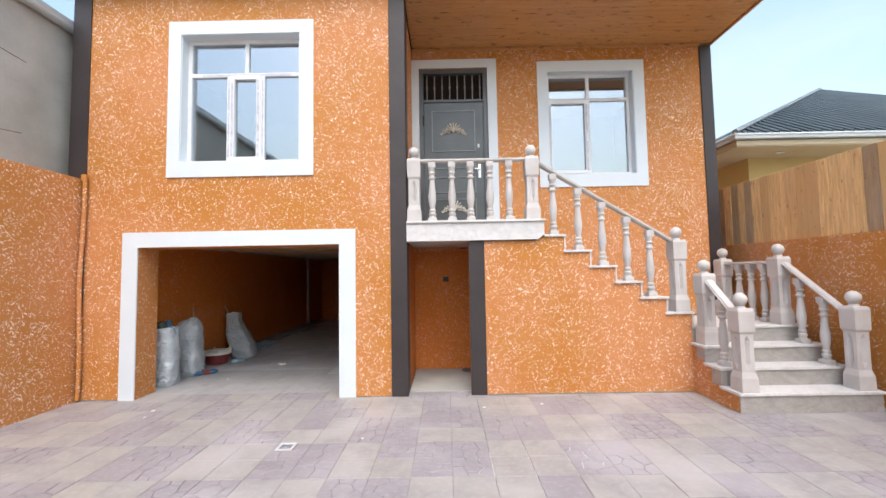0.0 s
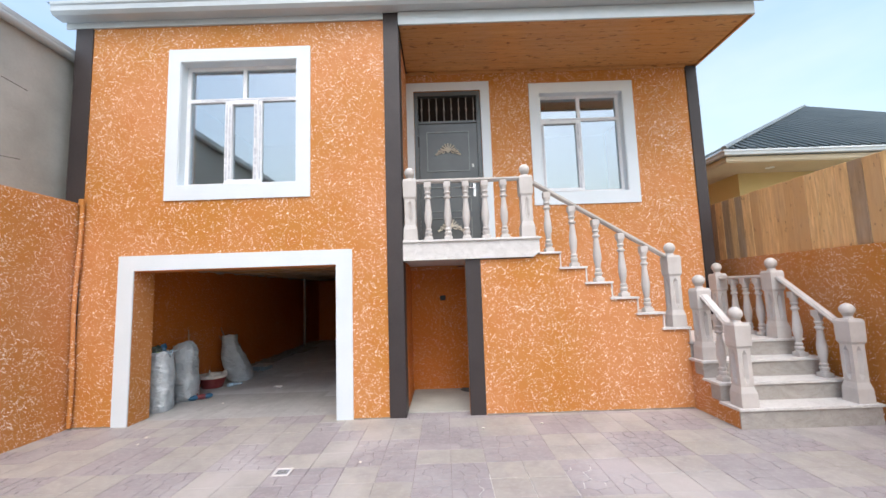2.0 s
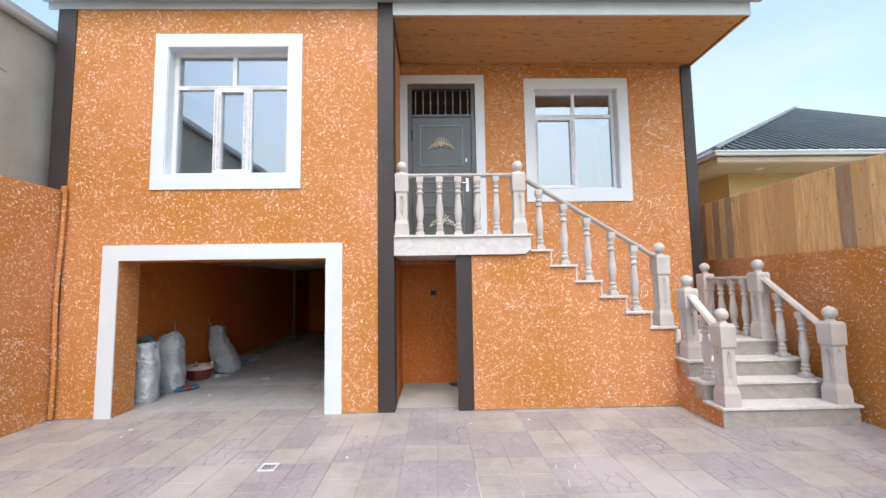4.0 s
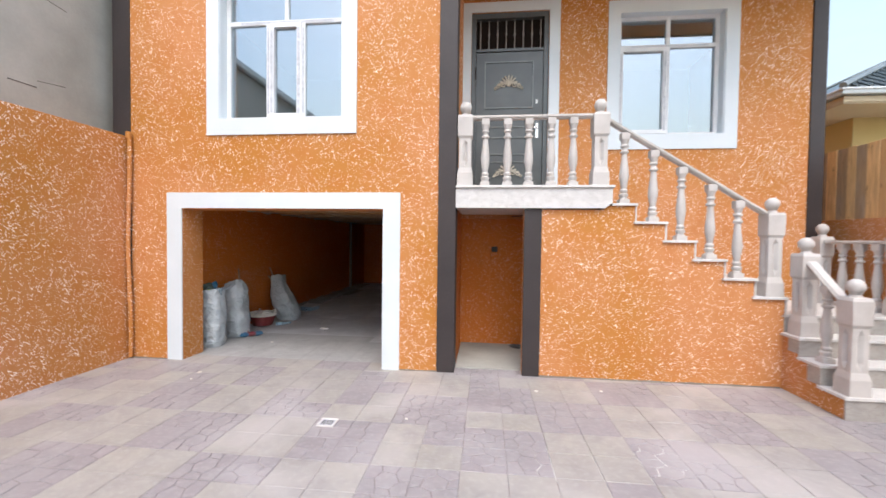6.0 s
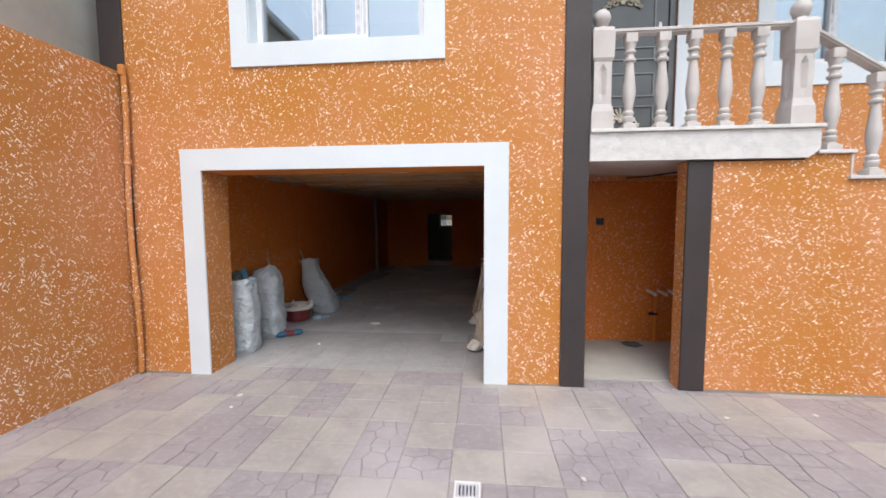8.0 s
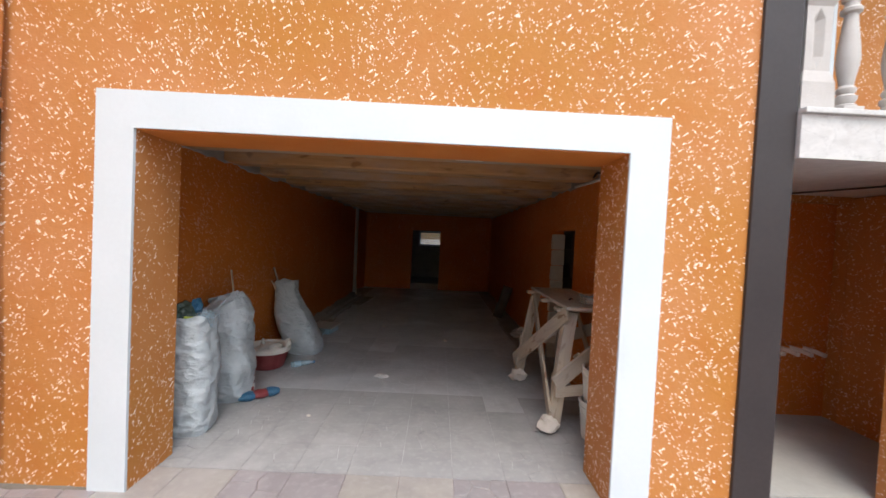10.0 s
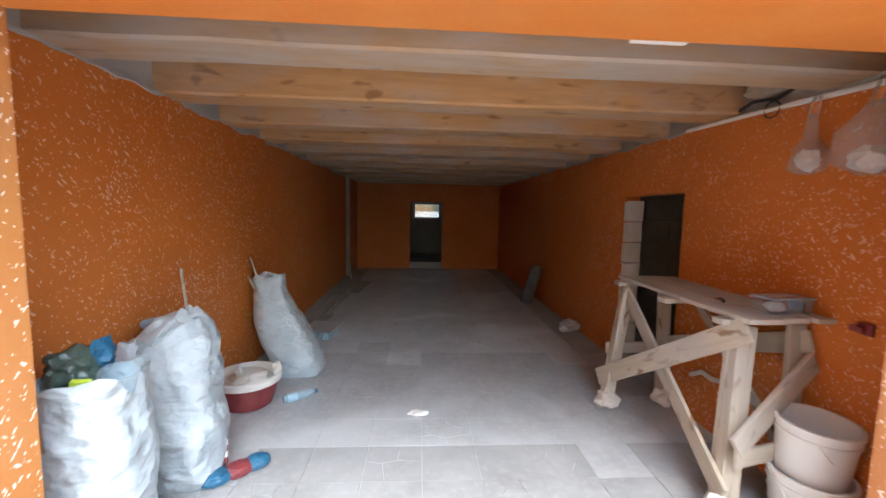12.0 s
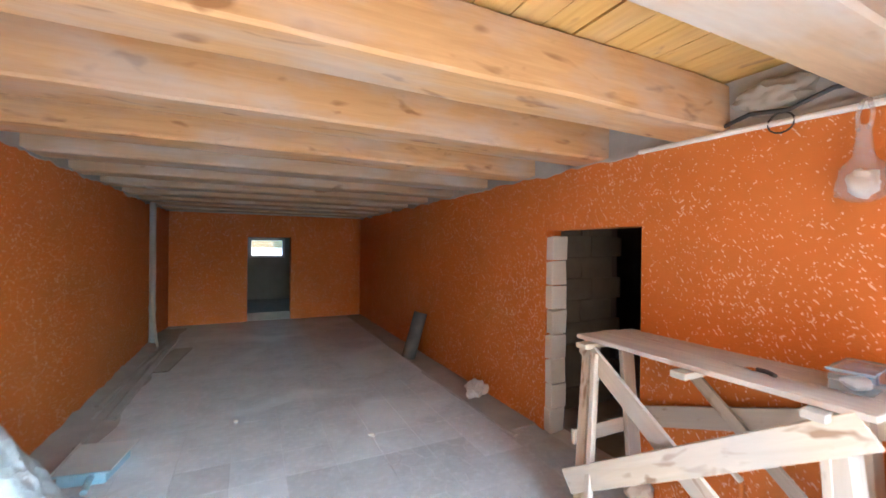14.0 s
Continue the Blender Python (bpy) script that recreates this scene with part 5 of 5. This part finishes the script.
cp = thing("conduit_pipe", (-4.19, 12.42, 0.0), "grey plastic pipe standing against the wall", "pipe")
part("pipe", lathe([(0.04, 0.0), (0.04, 2.05)], 14), GREY_PIPE, cp, smooth=True)
part("collar", lathe([(0.047, 0.5), (0.047, 0.58)], 14), GREY_PIPE, cp, smooth=True)
part("stick", board(0.75, 0.03, 0.015, 0.002), SCRAP_WOOD, cp, at=along((0.10, -0.22, 0.01), (0.0, -0.06, 0.74)))

# trestle
ORIGIN = pose(0.005, 0.115, 0)
TR = thing("trestle_table", (-1.18, 6.70, 0.0), "plaster-stained makeshift wooden trestle with crossed braces", "trestle")
tinv = Matrix.Translation((1.18, -6.70, 0))


def timber(name, p, q, w, t, up=(0, 0, 1), seed=0):
    p, q = Vector(p), Vector(q)
    return part(name, board((q - p).length, w, t, 0.003, 0.003, seed), SCRAP_WOOD, TR, at=tinv @ along(p, q, up))


timber("leg", (-1.37, 6.04, 0.03), (-1.222, 6.19, 0.90), 0.06, 0.095, (1, 0, 0), 1)
timber("leg", (-1.42, 7.14, 0.03), (-1.24, 7.26, 0.90), 0.06, 0.085, (1, 0, 0), 2)
timber("leg", (-0.97, 6.14, 0.03), (-0.92, 6.22, 0.90), 0.09, 0.03, (0, 1, 0), 3)
timber("leg", (-0.98, 7.16, 0.03), (-0.94, 7.28, 0.90), 0.10, 0.03, (0, 1, 0), 4)
timber("leg_batten", (-1.372, 6.11, 0.06), (-1.265, 6.215, 0.86), 0.03, 0.04, (1, 0, 0), 5)
timber("leg_batten", (-1.45, 7.07, 0.18), (-1.30, 7.18, 0.88), 0.03, 0.03, (1, 0, 0), 6)
timber("brace", (-1.28, 6.10, 0.905), (-1.45, 7.22, 0.195), 0.022, 0.122, (0, 0, 1), 7)
timber("brace", (-1.265, 7.30, 0.905), (-1.40, 6.02, 0.13), 0.022, 0.108, (0, 0, 1), 8)
timber("brace", (-1.38, 5.995, 0.38), (-0.90, 6.13, 0.74), 0.025, 0.115, (0, 0, 1), 9)
timber("rail", (-1.37, 6.005, 0.32), (-0.93, 6.09, 0.34), 0.02, 0.085, (0, 0, 1), 10)
timber("rail", (-0.90, 6.15, 0.83), (-0.925, 7.25, 0.45), 0.02, 0.11, (0, 0, 1), 11)
timber("rail", (-1.40, 7.235, 0.42), (-0.95, 7.24, 0.42), 0.02, 0.085, (0, 0, 1), 12)
timber("brace", (-0.945, 6.95, 0.89), (-0.955, 6.08, 0.15), 0.02, 0.06, (0, 0, 1), 13)
for k, (x, y0, y1, w) in enumerate(((-1.205, 6.08, 7.33, 0.18), (-1.04, 6.10, 7.34, 0.14), (-0.91, 6.07, 7.32, 0.11))):
    part("top_plank", board(y1 - y0, w, 0.024, 0.003, 0.004, 20 + k), SCRAP_TOP, TR, at=tinv @ along((x, y0, 0.945 + 0.003 * k), (x + 0.01, y1, 0.948)))
for y in (6.22, 6.68, 7.24):
    timber("crossbar", (-1.345, y, 0.915), (-0.88, y + 0.01, 0.918), 0.07, 0.03, (0, 0, 1), 30)
for k, (x, y) in enumerate(((-1.405, 6.02), (-1.425, 7.12), (-0.97, 6.13), (-0.985, 7.14))):
    part("foot_wrap", crumple(0.078, 0.074, 0.066, 40 + k * 3, 0.4), PLASTER, TR, "white cloth wrapped round the foot", True, at=tinv @ pose(x, y, 0))

tb = thing("plastic_tub", pose(-1.02, 6.21, 0.963, 0, 0, 6), "clear blue plastic tub on the trestle top", "tub")
bm = box(-0.12, 0.12, -0.06, 0.06, 0.0, 0.07, 0.016)
part("tub", bm, CLEAR_FILM, tb)
part("tub_lid", box(-0.125, 0.125, -0.065, 0.065, 0.071, 0.081, 0.004), CLEAR_BOTTLE, tb)
part("tub_contents", crumple(0.05, 0.04, 0.025, 9.1, 0.3), PAPER, tb, "pale rag inside the tub", True, at=pose(-0.04, 0, 0.003))
part("blue_knob", lathe([(0.03, 0), (0.032, 0.05), (0.0, 0.052)], 14), BLUE_PLASTIC, tb, "blue plastic cap", True, at=pose(0.09, 0.0, 0.004))
kn = thing("scraper", pose(-1.13, 6.48, 0.961, 0, 0, 68), "small black scraper lying on the trestle top", "scraper")
part("blade", box(0.0, 0.05, -0.018, 0.018, 0, 0.003), CHROME, kn)
part("handle", tube([(0.0, 0, 0.008), (-0.05, 0, 0.012), (-0.09, 0.008, 0.01)], 0.009), BLACK, kn, smooth=True)


def bucket(at, r, h, label):
    ob = thing("bucket", at, label, "bucket", "plaster buckets")
    part("shell", lathe([(r * 0.84, 0), (r * 0.86, 0.004), (r, h - 0.06), (r + 0.006, h - 0.06), (r + 0.006, h - 0.045), (r, h - 0.045), (r, h - 0.02), (r + 0.01, h - 0.02), (r + 0.01, h), (r - 0.006, h), (r * 0.83, 0.02), (0, 0.02)], 36), WHITE_PLASTIC, ob, smooth=True)
    arc = [(math.cos(a) * (r + 0.012), -0.02 - 0.5 * math.sin(a) * r, h - 0.05 - 0.75 * math.sin(a) * r) for a in np.linspace(0, math.pi, 13)]
    part("bail_handle", tube(arc, 0.005, 6), WHITE_PLASTIC, ob, smooth=True)
    return ob


bucket((-1.035, 5.965, 0.0), 0.152, 0.285, "dusty white plastic bucket under another bucket")
bucket(pose(-1.03, 5.975, 0.24, 2, -2, 40), 0.147, 0.29, "dusty white plastic bucket nested in another")

# along the top of the right wall
ORIGIN = pose(-0.05, 0.07, 0.015)
rail = thing("wall_conduit", (-0.835, 7.28, 2.03), "white plastic conduit with hanging cables along the wall", "conduit")
part("conduit", tube([(0, 0, 0), (0.0, -0.6, -0.012), (0.0, -1.4, -0.04)], 0.014), WHITE_PLASTIC, rail, smooth=True)
part("cable_loop", tube([(-0.01, -0.72 + 0.05 * math.cos(a), -0.02 + 0.045 * math.sin(a)) for a in np.linspace(0, math.tau, 17)], 0.004, 6), BLACK, rail, smooth=True)
part("cable", tube([(0.0, -0.45, 0.02), (-0.02, -0.6, 0.05), (-0.01, -0.75, 0.03), (-0.02, -0.9, 0.07), (0.0, -1.1, 0.06)], 0.01, 6), BLACK, rail, smooth=True)
solid("mortar_patch", crumple(0.085, 0.15, 0.085, 17.0, 0.28, 4), EARTH, "rough brownish mortar packed round the beam ends", "mortar", smooth=True, at=pose(-0.80, 6.60, 2.055))


def hanging_bag(at, r, h, mat, label, seed, full=False):
    ob = thing("hanging_bag", at, label, "plastic bag", "bags hanging from the conduit")
    bm = lathe([(0.012, 0), (0.02, -0.03), (r * 0.45, -0.12), (r * 0.8, -h * 0.55), (r, -h * 0.78), (r * 0.9, -h * 0.92), (r * 0.4, -h), (0, -h)], 22)
    if full:
        bm.free()
        bm = lathe([(0.02, 0), (0.045, -0.03), (r * 0.7, -0.07), (r * 1.0, -h * 0.42), (r * 1.05, -h * 0.62), (r * 0.85, -h * 0.85), (r * 0.4, -h), (0, -h)], 22)
    bmesh.ops.subdivide_edges(bm, edges=bm.edges[:], cuts=1, use_grid_fill=True)
    for v in bm.verts:
        k = noise.noise(v.co * 16 + Vector((seed, 0, 0)))
        v.co.x *= 1 + 0.3 * k
        v.co.y *= 1 + 0.35 * noise.noise(v.co * 14 + Vector((0, seed, 0)))
    part("bag_body", bm, mat, ob, smooth=True)
    part("contents", crumple(r * 0.6, r * 0.6, h * 0.18, seed, 0.4), PLASTER, ob, smooth=True, at=pose(0, 0, -h * 0.97))
    for sgn in (-1, 1):
        part("bag_handle", tube([(0, sgn * 0.015, -0.02), (0.01, sgn * 0.022, 0.04), (0.02, sgn * 0.008, 0.10)], 0.008, 6), mat, ob, smooth=True)
    return ob


hanging_bag((-0.885, 6.28, 1.92), 0.075, 0.29, CLEAR_BAG, "small clear plastic bag hanging from the conduit", 2.0)
hanging_bag((-0.935, 5.96, 1.90), 0.12, 0.30, CLEAR_BAG, "larger bulging clear plastic bag hanging from the conduit", 6.0, True)
solid("red_rag", crumple(0.045, 0.06, 0.09, 23.0, 0.4), RED_PLASTIC, "dark red crumpled rag hung at the conduit end", "rag", smooth=True, at=pose(-0.885, 5.72, 1.87))
jb = thing("junction_box", (-0.822, 5.985, 0.94), "small open red junction box in the wall", "junction box")
part("box", box(-0.012, 0.0, -0.032, 0.03, -0.026, 0.028, 0.003), RED_PLASTIC, jb)
part("flap", box(-0.03, -0.013, -0.005, 0.052, -0.016, 0.012, 0.003), RED_PLASTIC, jb)
pl = thing("pipe_stub", (-0.84, 6.72, 0.0), "orange painted pipe with a white plaster bend", "pipe")
part("bend", tube([(0.0, 0.30, 0.30), (0, 0.2, 0.36), (0, 0.1, 0.35), (0, 0.02, 0.37), (0, -0.02, 0.34)], 0.016), PLASTER, pl, smooth=True)
part("pipe", tube([(0, -0.02, 0.33), (0, -0.03, 0.0)], 0.013), ORANGE_PAINT, pl, smooth=True)

ORIGIN = Matrix.Identity(4)
solid("rag", crumple(0.10, 0.05, 0.025, 12.0, 0.5), DARK_ROLL, "dark crumpled scrap on the niche floor", "litter", "litter", smooth=True, at=pose(0.38, 6.42, 0.012, 0, 0, -25))
# ---- paving, last in the file because of its many pieces ----
PITCH, GX, GY = 0.32, -1.51, 5.18
garage_floor = solid("garage_floor", box(XL, -0.45, FY + 0.36, GB + 0.32, -0.058, -0.005), DUST_LIFTED, "dusty grey concrete tile floor of the garage", "floor", kind="structure")
yard_base = solid("yard_paving", box(-4.72, 4.82, -9.02, FY + 0.359, -0.058, -0.0065), MORTAR, "beige and pink patterned concrete paving tiles", "paving", kind="structure")
solid("floor_store", box(-0.70, 3.2, 6.85, 11.5, -0.013, -0.003), RAW_CONCRETE, "bare concrete floor of the side room", "floor", kind="structure")
solid("floor_rear", box(-4.1, -0.95, GB + 0.321, 17.85, -0.058, 0.0), RAW_CONCRETE, "bare concrete floor of the rear room", "floor", kind="structure")
solid("niche_floor", box(-0.434, 1.2, FY + 0.172, 6.64, -0.013, 0.012), CONCRETE, "dusty grey concrete floor of the niche", "floor", kind="structure")

# tiles in their own unit square: whole, and split by grooves into irregular stones
WHOLE = [[(0, 0), (1, 0), (1, 1), (0, 1)]]
CRAZY_A = [[(0, 0), (0.52, 0), (0.46, 0.24), (0.22, 0.36), (0, 0.30)], [(0.52, 0), (1, 0), (1, 0.38), (0.76, 0.34), (0.46, 0.24)],
           [(0, 0.30), (0.22, 0.36), (0.28, 0.66), (0, 0.72)], [(0.22, 0.36), (0.46, 0.24), (0.76, 0.34), (0.80, 0.62), (0.54, 0.78), (0.28, 0.66)],
           [(1, 0.38), (1, 0.70), (0.80, 0.62), (0.76, 0.34)], [(0, 0.72), (0.28, 0.66), (0.54, 0.78), (0.50, 1), (0, 1)], [(1, 0.70), (1, 1), (0.50, 1), (0.54, 0.78), (0.80, 0.62)]]
CRAZY_B = [[(0, 0), (0.40, 0), (0.44, 0.42), (0, 0.48)], [(0.40, 0), (1, 0), (1, 0.44), (0.70, 0.52), (0.44, 0.42)], [(0, 0.48), (0.44, 0.42), (0.70, 0.52), (0.62, 1), (0, 1)], [(1, 0.44), (1, 1), (0.62, 1), (0.70, 0.52)]]


def tile_data(polys, turn, gap, cut=0.0035, drop=0.0025):
    """Vertices and faces of one tile, each stone with a small chamfer."""
    verts, faces = [], []
    for poly in polys:
        q = [(x - 0.5, y - 0.5) for x, y in poly]
        for _ in range(turn):
            q = [(-y, x) for x, y in q]
        cx, cy = sum(x for x, _ in q) / len(q), sum(y for _, y in q) / len(q)
        n, k = len(q), len(verts)
        for shrink, z in ((gap, -0.014), (gap, -drop), (gap + cut, 0.0)):
            for x, y in q:
                dx, dy = x * PITCH - cx * PITCH, y * PITCH - cy * PITCH
                d = max(math.hypot(dx, dy), 1e-6)
                s = max(0.0, 1 - shrink * 1.3 / d)
                verts.append((cx * PITCH + dx * s, cy * PITCH + dy * s, z))
        for r in (0, 1):
            for i in range(n):
                j = (i + 1) % n
                faces.append((k + r * n + i, k + r * n + j, k + (r + 1) * n + j, k + (r + 1) * n + i))
        faces.append(tuple(k + 2 * n + i for i in range(n)))
    return verts, faces


KINDS = {}
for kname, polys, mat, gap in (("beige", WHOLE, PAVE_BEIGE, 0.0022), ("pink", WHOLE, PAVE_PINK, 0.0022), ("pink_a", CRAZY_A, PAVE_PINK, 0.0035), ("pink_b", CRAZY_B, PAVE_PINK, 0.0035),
                                ("dust", WHOLE, DUST_LIFTED, 0.0008), ("dust_c", WHOLE, DUST_DIMMED, 0.0012), ("dust_a", CRAZY_A, DUST_DIMMED, 0.0014), ("dust_b", CRAZY_B, DUST_DIMMED, 0.0014), ("dust_m", WHOLE, DUST_MIDTONE, 0.001), ("dust_n", CRAZY_A, DUST_MIDTONE, 0.0012)):
    for turn in range(4):
        v, f = tile_data(polys, turn, gap, *((0.0015, 0.0008) if mat in (DUST_LIFTED, DUST_DIMMED, DUST_MIDTONE) else ()))
        me = bpy.data.meshes.new("tile")
        me.from_pydata(v, [], f)
        me.materials.append(mat)
        KINDS[kname, turn] = (me, v, f, mat)
rest = {m.name: ([], [], m) for m in (PAVE_BEIGE, PAVE_PINK, DUST_LIFTED, DUST_DIMMED, DUST_MIDTONE)}
rng = random.Random(5)
for i in range(-12, 22):
    for j in range(-45, 28):
        x, y = GX + (i + 0.5) * PITCH, GY + (j + 0.5) * PITCH
        if not (-4.86 < x < 4.95 and -9.0 < y < GB + 0.2):
            continue
        if y > FY + 0.16 and not (GL - 0.15 < x < GR + 0.15):
            continue
        pink = (i // 2 + j // 2) % 2 == 1
        if rng.random() < 0.10:
            pink = not pink
        kname = ("pink_a" if (i // 2 * 7 + j // 2 * 3) % 3 else "pink_b") if pink else "beige"
        if pink and rng.random() < 0.15:
            kname = "pink"
        # dust thickens inward; tile colour also rises to offset the fading light
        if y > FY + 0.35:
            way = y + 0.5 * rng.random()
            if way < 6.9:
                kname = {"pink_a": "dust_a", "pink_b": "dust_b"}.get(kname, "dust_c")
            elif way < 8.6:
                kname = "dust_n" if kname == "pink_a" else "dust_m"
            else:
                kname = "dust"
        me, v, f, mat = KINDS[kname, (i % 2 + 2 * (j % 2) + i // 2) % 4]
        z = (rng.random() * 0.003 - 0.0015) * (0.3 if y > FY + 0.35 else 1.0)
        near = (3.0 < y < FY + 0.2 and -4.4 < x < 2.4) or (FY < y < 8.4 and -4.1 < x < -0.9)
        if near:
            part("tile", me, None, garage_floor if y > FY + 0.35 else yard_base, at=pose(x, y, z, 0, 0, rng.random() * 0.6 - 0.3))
        else:
            vs_, fs_, _ = rest[mat.name]
            k = len(vs_)
            vs_ += [(a + x, b + y, c + z) for a, b, c in v]
            fs_ += [tuple(k + q for q in face) for face in f]
for vs_, fs_, mat in rest.values():
    me = bpy.data.meshes.new("tiles")
    me.from_pydata(vs_, [], fs_)
    me.materials.append(mat)
    tagged(part("far_tiles", me, None, yard_base), kind="stuff")
